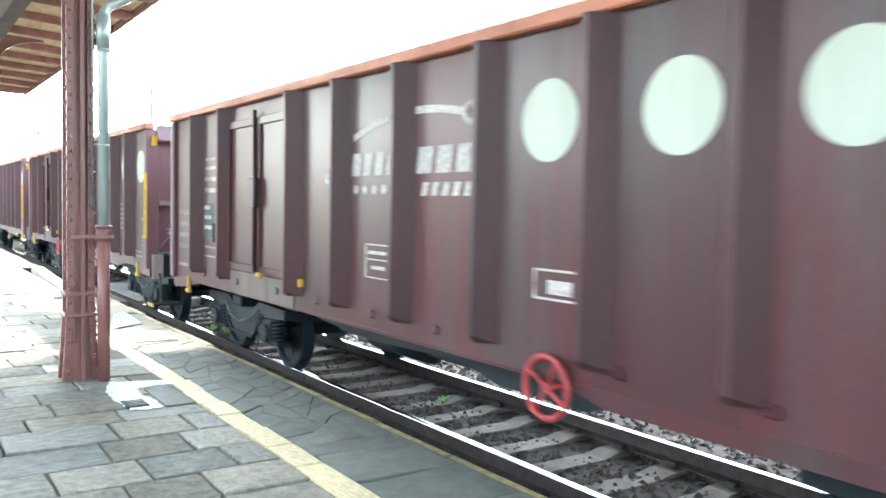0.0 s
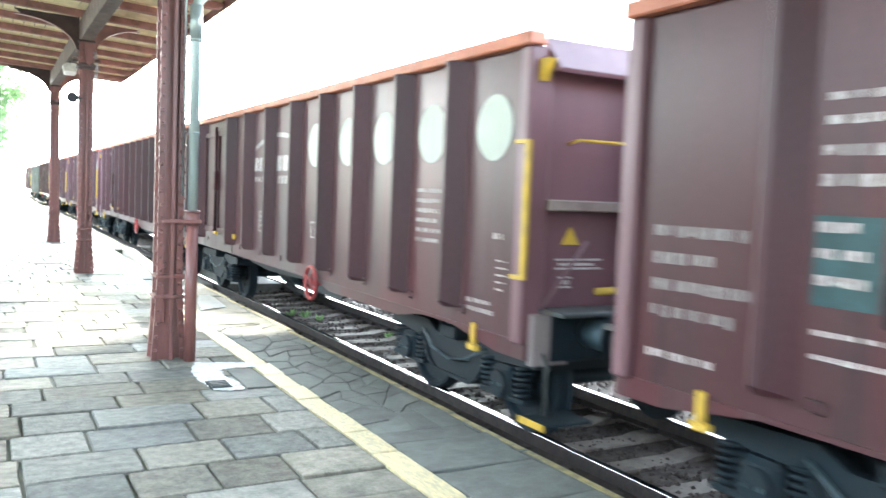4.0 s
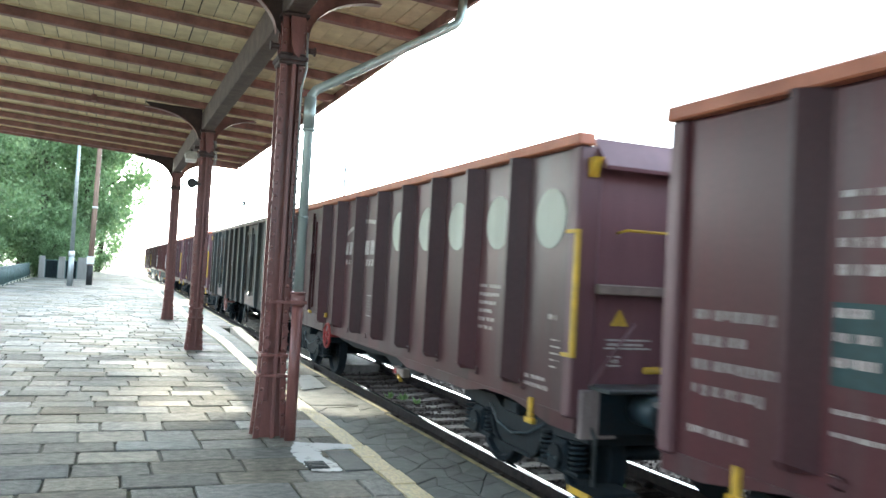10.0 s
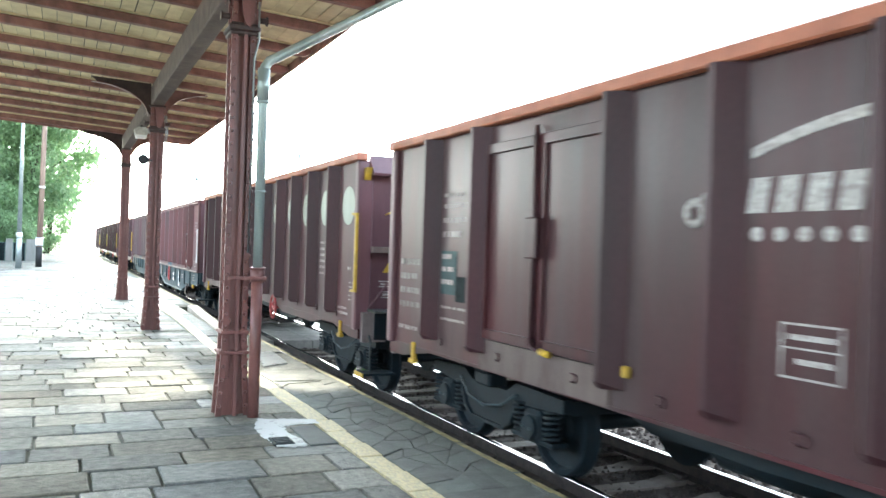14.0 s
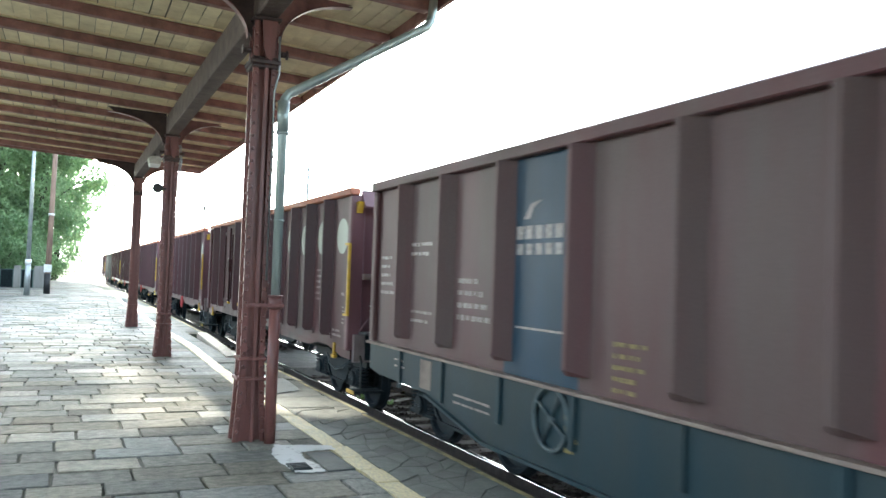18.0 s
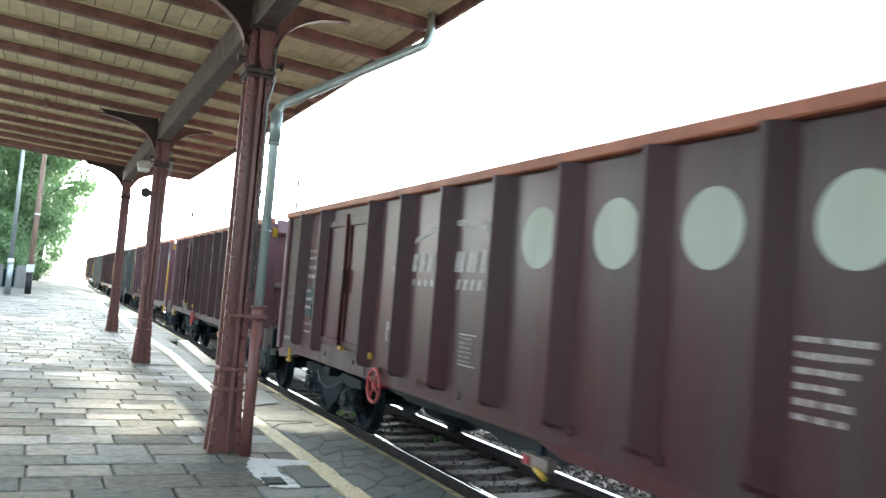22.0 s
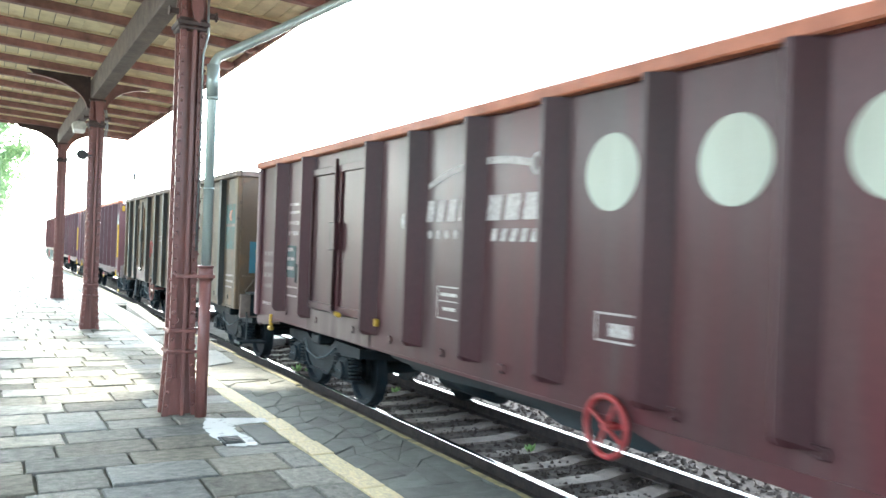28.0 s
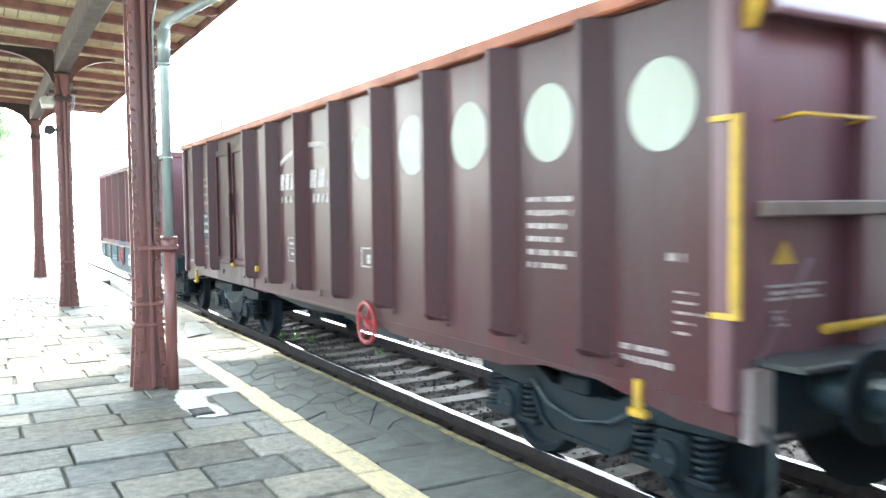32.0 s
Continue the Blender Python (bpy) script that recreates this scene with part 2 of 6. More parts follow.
M["stone_far"] = surface("grey_paving_stone_joined", (0.200, 0.207, 0.195), 0.84, 0.34, 7.0, (0.100, 0.108, 0.102), 0.5, False, 0.6, spread=0.26, fine=42, gloss_var=0.18, island=True, spec=0.22, gloss_spread=0.13, alt=(1.0, 0.90, 0.76), relief=0.5)
M["line_paint"] = surface("worn_yellow_line_paint", (0.56, 0.47, 0.23), 0.6, 0.16, 9.0, (0.30, 0.28, 0.20), 0.5, False, 0.2, fine=80)
M["edge_paint"] = surface("mossy_yellow_edge_paint", (0.36, 0.30, 0.12), 0.8, 0.25, 7.0, (0.11, 0.105, 0.065), 0.55, False, 0.3, fine=80)
M["kerb_pale"] = surface("pale_kerb_concrete", (0.30, 0.28, 0.25), 0.75, 0.2, 6.0, (0.19, 0.18, 0.16), 0.4)
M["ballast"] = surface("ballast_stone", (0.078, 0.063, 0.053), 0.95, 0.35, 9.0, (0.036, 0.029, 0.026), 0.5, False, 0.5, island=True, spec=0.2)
M["sleeper"] = surface("grimy_concrete_sleeper", (0.155, 0.126, 0.102), 0.8, 0.25, 7.0, (0.085, 0.069, 0.058), 0.45, False, 0.4)
M["rail_side"] = surface("rusty_rail_web", (0.045, 0.032, 0.028), 0.75, 0.25, 12.0, (0.02, 0.018, 0.018), 0.4)
M["rail_head"] = surface("polished_rail_head", (0.62, 0.62, 0.62), 0.18, 0.04, 20.0, (0.5, 0.5, 0.5), 0.2, metal=1.0, bump=0.03)
M["post_red"] = surface("red_brown_cast_iron_paint", (0.235, 0.098, 0.086), 0.36, 0.18, 6.0, (0.120, 0.056, 0.050), 0.45, True, 0.12)
M["post_dark"] = surface("dark_brown_ironwork_paint", (0.060, 0.036, 0.033), 0.5, 0.2, 6.0)
M["zinc"] = surface("dull_zinc_pipe", (0.44, 0.50, 0.47), 0.34, 0.1, 6.0, (0.26, 0.31, 0.29), 0.4, True, 0.05, metal=0.45)
M["board"] = surface("cream_yellow_ceiling_board", (0.82, 0.72, 0.47), 0.6, 0.12, 3.0, (0.56, 0.46, 0.28), 0.35, False, 0.1, spread=0.10, island=True)
M["rafter"] = surface("red_brown_painted_timber", (0.30, 0.140, 0.122), 0.6, 0.15, 5.0, (0.13, 0.065, 0.055), 0.4)
M["beam"] = surface("grey_brown_old_timber", (0.14, 0.10, 0.082), 0.65, 0.25, 5.0, (0.065, 0.048, 0.042), 0.5, relief=0.6)
M["roofing"] = surface("grey_roofing_felt", (0.07, 0.07, 0.07), 0.9, 0.2, 6.0)
M["plaster"] = surface("cream_plaster", (0.50, 0.44, 0.34), 0.85, 0.08, 2.0, (0.36, 0.31, 0.25), 0.4)
M["concrete"] = surface("weathered_concrete", (0.36, 0.35, 0.33), 0.8, 0.15, 3.0, (0.22, 0.21, 0.19), 0.5, True)
# soil paled beyond grassy ground, to bounce light up under the canopy
M["ground"] = surface("soil_paled_for_bounce", (0.42, 0.40, 0.33), 0.95, 0.3, 0.6, (0.30, 0.29, 0.22), 0.5, False, 0.5)
M["leaf"] = surface("green_leaf", (0.31, 0.42, 0.21), 0.5, 0.3, 0.35, (0.15, 0.25, 0.12), 0.55, False, 0.0, island=True)
M["leaf_light"] = surface("yellow_green_leaf", (0.26, 0.38, 0.12), 0.5, 0.3, 0.5, (0.14, 0.26, 0.10), 0.5, False, 0.0, island=True)
for key in ("leaf", "leaf_light"):
    ln, ll = M[key].node_tree.nodes, M[key].node_tree.links
    thin, mixed = ln.new("ShaderNodeBsdfTranslucent"), ln.new("ShaderNodeMixShader")
    mixed.inputs[0].default_value = 0.5
    source = ln["Principled BSDF"].inputs["Base Color"].links[0].from_socket
    ll.new(source, thin.inputs["Color"])
    ll.new(ln["Principled BSDF"].outputs[0], mixed.inputs[1])
    ll.new(thin.outputs[0], mixed.inputs[2])
    ll.new(mixed.outputs[0], ln["Material Output"].inputs["Surface"])
M["bark"] = surface("grey_brown_bark", (0.10, 0.08, 0.06), 0.9, 0.25, 8.0, None, 0.5, True, 0.6)
M["wood_pole"] = surface("brown_creosoted_pole", (0.27, 0.18, 0.13), 0.75, 0.2, 6.0, (0.14, 0.09, 0.07), 0.4, True)
M["galv"] = surface("galvanised_steel", (0.42, 0.45, 0.45), 0.42, 0.08, 6.0, (0.3, 0.33, 0.33), 0.3, metal=0.6)
M["white_sheet"] = surface("white_notice", (0.75, 0.75, 0.73), 0.6, 0.05, 6.0, (0.6, 0.6, 0.58), 0.2)
M["fence_paint"] = surface("faded_green_fence_paint", (0.10, 0.16, 0.15), 0.6, 0.15, 6.0)
M["lamp_body"] = surface("off_white_lamp_housing", (0.55, 0.54, 0.48), 0.45, 0.06, 6.0)
M["black"] = surface("matt_black_plastic", (0.02, 0.02, 0.02), 0.6, 0.2, 8.0)
M["rubber"] = surface("black_rubber_hose", (0.025, 0.025, 0.027), 0.6, 0.2, 8.0)
# wet film with white and near-black blotches mixed into its own colour
water = bpy.data.materials.new("wet_mottled_film")
water.use_nodes = True
wan, wal = water.node_tree.nodes, water.node_tree.links
wb = wan["Principled BSDF"]
wb.inputs["IOR"].default_value = 1.33
wet = wan.new("ShaderNodeMapRange")
wet.inputs["From Min"].default_value, wet.inputs["From Max"].default_value, wet.inputs["To Min"].default_value, wet.inputs["To Max"].default_value = 0.36, 0.48, 0.35, 0.03
wal.new(wet.outputs[0], wb.inputs["Roughness"])
wtc, wno, wfi, wra, wbp = wan.new("ShaderNodeTexCoord"), wan.new("ShaderNodeTexNoise"), wan.new("ShaderNodeTexNoise"), wan.new("ShaderNodeValToRGB"), wan.new("ShaderNodeBump")
wno.inputs["Scale"].default_value, wno.inputs["Detail"].default_value, wno.inputs["Roughness"].default_value = 5.0, 7, 0.7
wfi.inputs["Scale"].default_value, wfi.inputs["Detail"].default_value = 22.0, 3
wra.color_ramp.elements[0].position, wra.color_ramp.elements[1].position = 0.36, 0.44
wra.color_ramp.elements[0].color, wra.color_ramp.elements[1].color = (0.045, 0.047, 0.044, 1), (0.66, 0.69, 0.68, 1)
wbp.inputs["Strength"].default_value, wbp.inputs["Distance"].default_value = 0.05, 0.01
for tex in (wno, wfi):
    wal.new(wtc.outputs["Object"], tex.inputs["Vector"])
wal.new(wno.outputs["Fac"], wra.inputs[0])
wal.new(wno.outputs["Fac"], wet.inputs["Value"])
wal.new(wra.outputs[0], wb.inputs["Base Color"])
wal.new(wfi.outputs["Fac"], wbp.inputs["Height"])
wal.new(wbp.outputs[0], wb.inputs["Normal"])
M["water"] = water


# ---- mesh helpers ----
def part(name, bm, material, parent=None, label=""):
    me = bpy.data.meshes.new(name)
    bm.normal_update()
    bm.to_mesh(me)
    bm.free()
    me.materials.append(M[material])
    ob = new(name, me)
    ob.parent = parent
    if label:
        ob["label"] = label
    return ob


def again(name, mesh, parent, m, label=""):
    ob = new(name, mesh)
    ob.parent = parent
    ob.matrix_basis = m
    if label:
        ob["label"] = label
    return ob


def empty(name, m=None):
    ob = new(name)
    ob.empty_display_size = 0.3
    if m is not None:
        ob.matrix_basis = m
    return ob


def box(bm, x0, x1, y0, y1, z0, z1, bevel=0.0):
    v = [bm.verts.new((x, y, z)) for x in (x0, x1) for y in (y0, y1) for z in (z0, z1)]
    f = [bm.faces.new([v[i] for i in q]) for q in ((0, 1, 3, 2), (4, 6, 7, 5), (0, 4, 5, 1), (2, 3, 7, 6), (0, 2, 6, 4), (1, 5, 7, 3))]
    if bevel:
        e = list({e for g in f for e in g.edges})
        bmesh.ops.bevel(bm, geom=e, offset=bevel, segments=1, affect="EDGES", profile=0.5)
    return bm


def B(x0, x1, y0, y1, z0, z1, bevel=0.0):
    return box(bmesh.new(), x0, x1, y0, y1, z0, z1, bevel)


def rod(bm, a, b, r, n=10, r2=None, smooth=True):
    """A round bar from a to b."""
    a, b = Vector(a), Vector(b)
    q = (b - a).to_track_quat("Z", "Y").to_matrix()
    rows = []
    for p, rr in ((a, r), (b, r if r2 is None else r2)):
        rows.append([bm.verts.new(p + q @ Vector((rr * math.cos(i * math.tau / n), rr * math.sin(i * math.tau / n), 0))) for i in range(n)])
    for i in range(n):
        f = bm.faces.new((rows[0][i], rows[0][(i + 1) % n], rows[1][(i + 1) % n], rows[1][i]))
        f.smooth = smooth
    bm.faces.new(rows[0][::-1])
    bm.faces.new(rows[1])
    return bm


def tube(bm, pts, r, n=8):
    """A bent round pipe through the points."""
    pts = [Vector(p) for p in pts]
    rows = []
    for i, p in enumerate(pts):
        d = (pts[min(i + 1, len(pts) - 1)] - pts[max(i - 1, 0)]).normalized()
        q = d.to_track_quat("Z", "Y").to_matrix()
        rows.append([bm.verts.new(p + q @ Vector((r * math.cos(k * math.tau / n), r * math.sin(k * math.tau / n), 0))) for k in range(n)])
    for s, t in zip(rows, rows[1:]):
        best = min(range(n), key=lambda o: (t[o].co - s[0].co).length)
        for k in range(n):
            f = bm.faces.new((s[k], s[(k + 1) % n], t[(k + 1 + best) % n], t[(k + best) % n]))
            f.smooth = True
    bm.faces.new(rows[0][::-1])
    bm.faces.new(rows[-1])
    return bm


def prism(bm, pts, axis, a, b):
    """A polygon of 2D points drawn out along an axis ('x', 'y' or 'z') from a to b."""
    def at(p, w):
        return {"x": (w, p[0], p[1]), "y": (p[0], w, p[1]), "z": (p[0], p[1], w)}[axis]
    lo, hi = [bm.verts.new(at(p, a)) for p in pts], [bm.verts.new(at(p, b)) for p in pts]
    k = len(pts)
    bm.faces.new(lo)
    bm.faces.new(hi[::-1])
    for i in range(k):
        bm.faces.new((lo[i], hi[i], hi[(i + 1) % k], lo[(i + 1) % k]))
    bmesh.ops.recalc_face_normals(bm, faces=bm.faces)
    return bm


def ring(bm, centre, axis, radius, r, n=28, k=8):
    """A torus round an axis ('x' or 'z')."""
    c = Vector(centre)
    rows = []
    for i in range(n):
        a = i * math.tau / n
        row = []
        for j in range(k):
            b = j * math.tau / k
            d, h = radius + r * math.cos(b), r * math.sin(b)
            row.append(bm.verts.new(c + (Vector((h, d * math.cos(a), d * math.sin(a))) if axis == "x" else Vector((d * math.cos(a), d * math.sin(a), h)))))
        rows.append(row)
    for i in range(n):
        for j in range(k):
            f = bm.faces.new((rows[i][j], rows[(i + 1) % n][j], rows[(i + 1) % n][(j + 1) % k], rows[i][(j + 1) % k]))
            f.smooth = True
    bmesh.ops.recalc_face_normals(bm, faces=bm.faces)
    return bm


# ---- plan ----
RAIL_Z = -0.36          # top of the rails; the platform is at 0
TRACK_X = 5.0225           # middle of the track beside the camera
EDGE_X = 3.25            # platform edge


def track_at(s):
    """Place and heading of the track s metres ahead: straight, then a long bend to the east."""
    a = max(0.0, s - 95.0) / 400.0
    return TRACK_X + 400.0 * (1 - math.cos(a)), (95.0 + 400.0 * math.sin(a)) if a else s, -math.degrees(a)


def sheet(name, verts, faces, material):
    me = bpy.data.meshes.new(name)
    me.from_pydata(verts, [], faces)
    me.materials.append(M[material])
    return new(name, me)


# ---- ground: one sheet to the horizon, a shallow step under the platform ----
gx = [-1500, -60, -9, -4.7, -4.5, 2.6, 2.8, 8.5, 10, 60, 1500]
gz = [-0.10, -0.10, -0.10, -0.10, -0.72, -0.72, -0.72, -0.72, -0.62, -0.62, -0.62]
gy = [-1500, -60, 0, 30, 60, 100, 200, 2500]
gv = [(x, y, z) for y in gy for x, z in zip(gx, gz)]
gf = [(j * 11 + i, j * 11 + i + 1, j * 11 + i + 12, j * 11 + i + 11) for j in range(len(gy) - 1) for i in range(10)]
tagged(sheet("ground", gv, gf, "ground"), "dry grassy soil reaching the horizon", "ground", kind="structure")

# ---- platform body ----
CUT_0, CUT_1, CUT_X = 16.2, 22.4, 2.80     # where the edge is cut back for the foot crossing
body = B(-5.0, EDGE_X - 0.10, -22, CUT_0, -0.9, -0.020)
box(body, -5.0, CUT_X, CUT_0, CUT_1, -0.9, -0.020)
box(body, -5.0, EDGE_X - 0.10, CUT_1, 130, -0.9, -0.020)
platform = part("platform", body, "joint")
tagged(platform, "paved station platform with a worn yellow safety line", "platform", kind="structure")

# ---- track ----
track = tagged(empty("track"), "single railway track with polished rails on ballast", "track", kind="structure")
for side in (-1, 1):
    web, head = bmesh.new(), bmesh.new()
    prof_w = [(-0.075, -0.160), (0.075, -0.160), (0.075, -0.150), (0.012, -0.125), (0.010, -0.040), (0.034, -0.030), (0.034, -0.006), (-0.034, -0.006), (-0.034, -0.030), (-0.010, -0.040), (-0.012, -0.125), (-0.075, -0.150)]
    prof_h = [(-0.034, -0.006), (0.034, -0.006), (0.032, -0.001), (0.024, 0.0), (-0.024, 0.0), (-0.032, -0.001)]
    for bm, prof in ((web, prof_w), (head, prof_h)):
        rows = []
        for s in [-60, -20, 0, 20, 40, 60, 80, 95] + [95 + 12 * i for i in range(1, 30)]:
            x, y, h = track_at(s)
            c, n = math.cos(math.radians(h)), math.sin(math.radians(h))
            rows.append([bm.verts.new((x + (side * 0.752 + p[0]) * c, y + (side * 0.752 + p[0]) * n, RAIL_Z + p[1])) for p in prof])
        for a, b in zip(rows, rows[1:]):
            for i in range(len(prof)):
                j = (i + 1) % len(prof)
                bm.faces.new((a[i], b[i], b[j], a[j]))
        bmesh.ops.recalc_face_normals(bm, faces=bm.faces)
    rail = part("rail", web, "rail_side", track, "dark rusty steel rail")
    part("rail_head", head, "rail_head", rail, "polished bright running surface")
sl = bmesh.new()
prism(sl, [(-1.28, -0.10), (1.28, -0.10), (1.28, 0.0), (1.20, 0.03), (0.5, 0.03), (0.35, 0.0), (-0.35, 0.0), (-0.5, 0.03), (-1.20, 0.03), (-1.28, 0.0)], "y", -0.12, 0.12)
first = part("sleeper", sl, "sleeper", track)
first.matrix_basis = pose(TRACK_X, -10.0, RAIL_Z - 0.19)
clip = bmesh.new()
box(clip, -0.13, -0.06, -0.05, 0.05, 0.0, 0.05, 0.008)
box(clip, 0.06, 0.13, -0.05, 0.05, 0.0, 0.05, 0.008)
clip_mesh = part("rail_clip", clip, "rail_side", track)
clip_mesh.matrix_basis = pose(TRACK_X - 0.752, -10.0, RAIL_Z - 0.165)
for i in range(1, 240):
    x, y, h = track_at(-10 + 0.61 * i)
    again("sleeper", first.data, track, pose(x, y + random.uniform(-0.02, 0.02), RAIL_Z - 0.19 + random.uniform(-0.01, 0.01), 0, 0, h + random.uniform(-0.6, 0.6)))
    if 15 < i < 70:
        for side in (-1, 1):
            again("rail_clip", clip_mesh.data, track, pose(x + side * 0.752, y, RAIL_Z - 0.165))

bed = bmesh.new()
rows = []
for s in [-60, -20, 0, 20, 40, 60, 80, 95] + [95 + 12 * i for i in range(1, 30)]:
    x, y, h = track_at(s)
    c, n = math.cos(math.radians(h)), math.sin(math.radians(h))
    # outermost point carries the dark bed on eastward over the paler soil
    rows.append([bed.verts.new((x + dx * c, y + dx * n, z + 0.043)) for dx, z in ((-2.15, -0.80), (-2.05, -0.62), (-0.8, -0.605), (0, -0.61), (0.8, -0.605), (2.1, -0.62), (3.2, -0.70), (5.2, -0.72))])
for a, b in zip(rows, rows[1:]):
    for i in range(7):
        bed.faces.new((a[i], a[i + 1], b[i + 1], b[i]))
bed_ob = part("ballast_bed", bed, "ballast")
tagged(bed_ob, "grey-brown crushed stone bed, drawn on as dark ground eastward", "ballast", kind="structure")


# foot crossing: pale concrete panels between and beside the rails where the platform edge is cut back
crossing = tagged(empty("foot_crossing"), "pale concrete foot crossing laid between the rails", "crossing", kind="structure")
for i, (x0, x1) in enumerate(((2.96, 3.56), (3.57, 4.17), (4.37, 5.015), (5.03, 5.675), (5.875, 6.6))):
    for j in range(4):
        part("crossing_panel", B(x0, x1, 17.5 + 1.02 * j, 18.5 + 1.02 * j, -0.60, RAIL_Z - 0.012 - 0.004 * ((i + j) % 2), 0.012), "kerb_pale", crossing)
# unseen wall, added to hold low sky light off the track
tagged(part("wall_east", B(9.6, 9.9, -40, 70, -0.8, 0.7, 0.02), "concrete"), "unseen weathered concrete wall added to shade the track", "wall", kind="structure")


def stones(name, count, x0, x1, y0, y1, z, size, seed):
    """Loose broken stones, each a bent octahedron, over a strip."""
    rng = np.random.default_rng(seed)
    base = np.array([(1, 0, 0), (0, 1, 0), (-1, 0, 0), (0, -1, 0), (0, 0, 1), (0, 0, -1)], float)
    tri = np.array([(0, 1, 4), (1, 2, 4), (2, 3, 4), (3, 0, 4), (1, 0, 5), (2, 1, 5), (3, 2, 5), (0, 3, 5)])
    c = np.stack([rng.uniform(x0, x1, count), y0 + (y1 - y0) * rng.uniform(0, 1, count) ** 1.3, z + rng.uniform(-0.012, 0.022, count)], 1)
    r = rng.uniform(0.55, 1.3, (count, 1, 3)) * size * (1 + 0.35 * rng.normal(size=(count, 6, 3)) * 0.6)
    a = rng.uniform(0, math.tau, count)
    v = base[None] * r
    v = np.stack([v[..., 0] * np.cos(a)[:, None] - v[..., 1] * np.sin(a)[:, None], v[..., 0] * np.sin(a)[:, None] + v[..., 1] * np.cos(a)[:, None], v[..., 2] * 0.75 + 0.25 * v[..., 0]], -1)
    v = (v + c[:, None]).reshape(-1, 3)
    f = (tri[None] + 6 * np.arange(count)[:, None, None]).reshape(-1, 3)
    return sheet(name, v.tolist(), f.tolist(), "ballast")


tagged(stones("ballast_stones", 15000, 3.30, 7.3, 1.5, 27, -0.572, 0.034, 3), "loose crushed stones between the sleepers", "ballast", kind="stuff")


# ---- canopy over the platform ----
# rear stretch unseen, added to shade the platform; west edge unseen, narrowed for light
CANOPY_Y0, CANOPY_Y1, EAVE_X, CANOPY_X0 = -11.0, 25.0, 3.32, -4.1


def rafter_z(x):
    return 4.52 + (3.35 - x) * 0.06


canopy = tagged(empty("canopy"), "timber platform canopy with red-brown rafters and fascia", "canopy", kind="structure")
raf = bmesh.new()
prism(raf, [(CANOPY_X0, rafter_z(CANOPY_X0)), (EAVE_X - 0.12, rafter_z(EAVE_X - 0.12)), (EAVE_X - 0.02, rafter_z(EAVE_X) + 0.06), (EAVE_X - 0.02, rafter_z(EAVE_X) + 0.125), (CANOPY_X0, rafter_z(CANOPY_X0) + 0.125)], "y", -0.06, 0.06)
bmesh.ops.bevel(raf, geom=raf.edges[:], offset=0.008, segments=1, affect="EDGES")
first = part("rafter", raf, "rafter", canopy)
RAFTERS = [8.0 + 1.385 * k for k in range(-13, 13)]
first.matrix_basis = pose(0, RAFTERS[0], 0)
for y in RAFTERS[1:]:
    again("rafter", first.data, canopy, pose(0, y, random.uniform(-0.006, 0.006)))
# pale strip of timber lying along the top of each rafter
lath = bmesh.new()
for y in RAFTERS:
    prism(lath, [(CANOPY_X0, rafter_z(CANOPY_X0) + 0.126), (EAVE_X - 0.05, rafter_z(EAVE_X - 0.05) + 0.126), (EAVE_X - 0.05, rafter_z(EAVE_X - 0.05) + 0.146), (CANOPY_X0, rafter_z(CANOPY_X0) + 0.146)], "y", y - 0.085, y + 0.085)
part("lath", lath, "board", canopy, "cream painted lath above the rafters")
part("fascia", prism(bmesh.new(), [(EAVE_X - 0.015, 4.56), (EAVE_X + 0.025, 4.56), (EAVE_X + 0.025, 4.79), (EAVE_X - 0.015, 4.79)], "y", CANOPY_Y0, CANOPY_Y1 + 0.04), "rafter", canopy, "red-brown eaves board")
part("end_board", prism(bmesh.new(), [(CANOPY_X0, rafter_z(CANOPY_X0) - 0.02), (EAVE_X - 0.02, rafter_z(EAVE_X) - 0.02), (EAVE_X - 0.02, rafter_z(EAVE_X) + 0.24), (CANOPY_X0, rafter_z(CANOPY_X0) + 0.24)], "y", CANOPY_Y1, CANOPY_Y1 + 0.035), "rafter", canopy, "red-brown gable board")
gut = bmesh.new()
gp = [(EAVE_X + 0.09 + 0.07 * math.cos(a), 4.72 + 0.07 * math.sin(a)) for a in [math.pi * (1 + i / 10) for i in range(11)]]
gp += [(EAVE_X + 0.09 + 0.062 * math.cos(a), 4.72 + 0.062 * math.sin(a)) for a in [math.pi * (2 - i / 10) for i in range(11)]]
prism(gut, gp, "y", CANOPY_Y0, CANOPY_Y1 + 0.05)
tagged(part("gutter", gut, "zinc"), "half-round zinc gutter along the eaves", "gutter")
ceil = bmesh.new()
x, w = CANOPY_X0 + 0.02, 0.195
while x < EAVE_X - 0.03:
    x1 = min(x + w, EAVE_X - 0.02)
    y = CANOPY_Y0 + random.uniform(-2, 0)
    while y < CANOPY_Y1:
        y1 = min(y + random.choice((2.88, 4.32)), CANOPY_Y1)
        lift, gap = random.uniform(0, 0.004), random.choice((0.003, 0.003, 0.005, 0.010))
        y0 = max(y, CANOPY_Y0)
        prism(ceil, [(x + gap, rafter_z(x) + 0.148 + lift), (x1 - gap, rafter_z(x1) + 0.148 + lift), (x1 - gap, rafter_z(x1) + 0.170), (x + gap, rafter_z(x) + 0.170)], "y", y0 + 0.002, y1 - 0.002)
        y = y1
    x += w
tagged(part("ceiling", ceil, "board"), "cream-yellow boarded underside of the canopy roof", "ceiling", kind="structure")
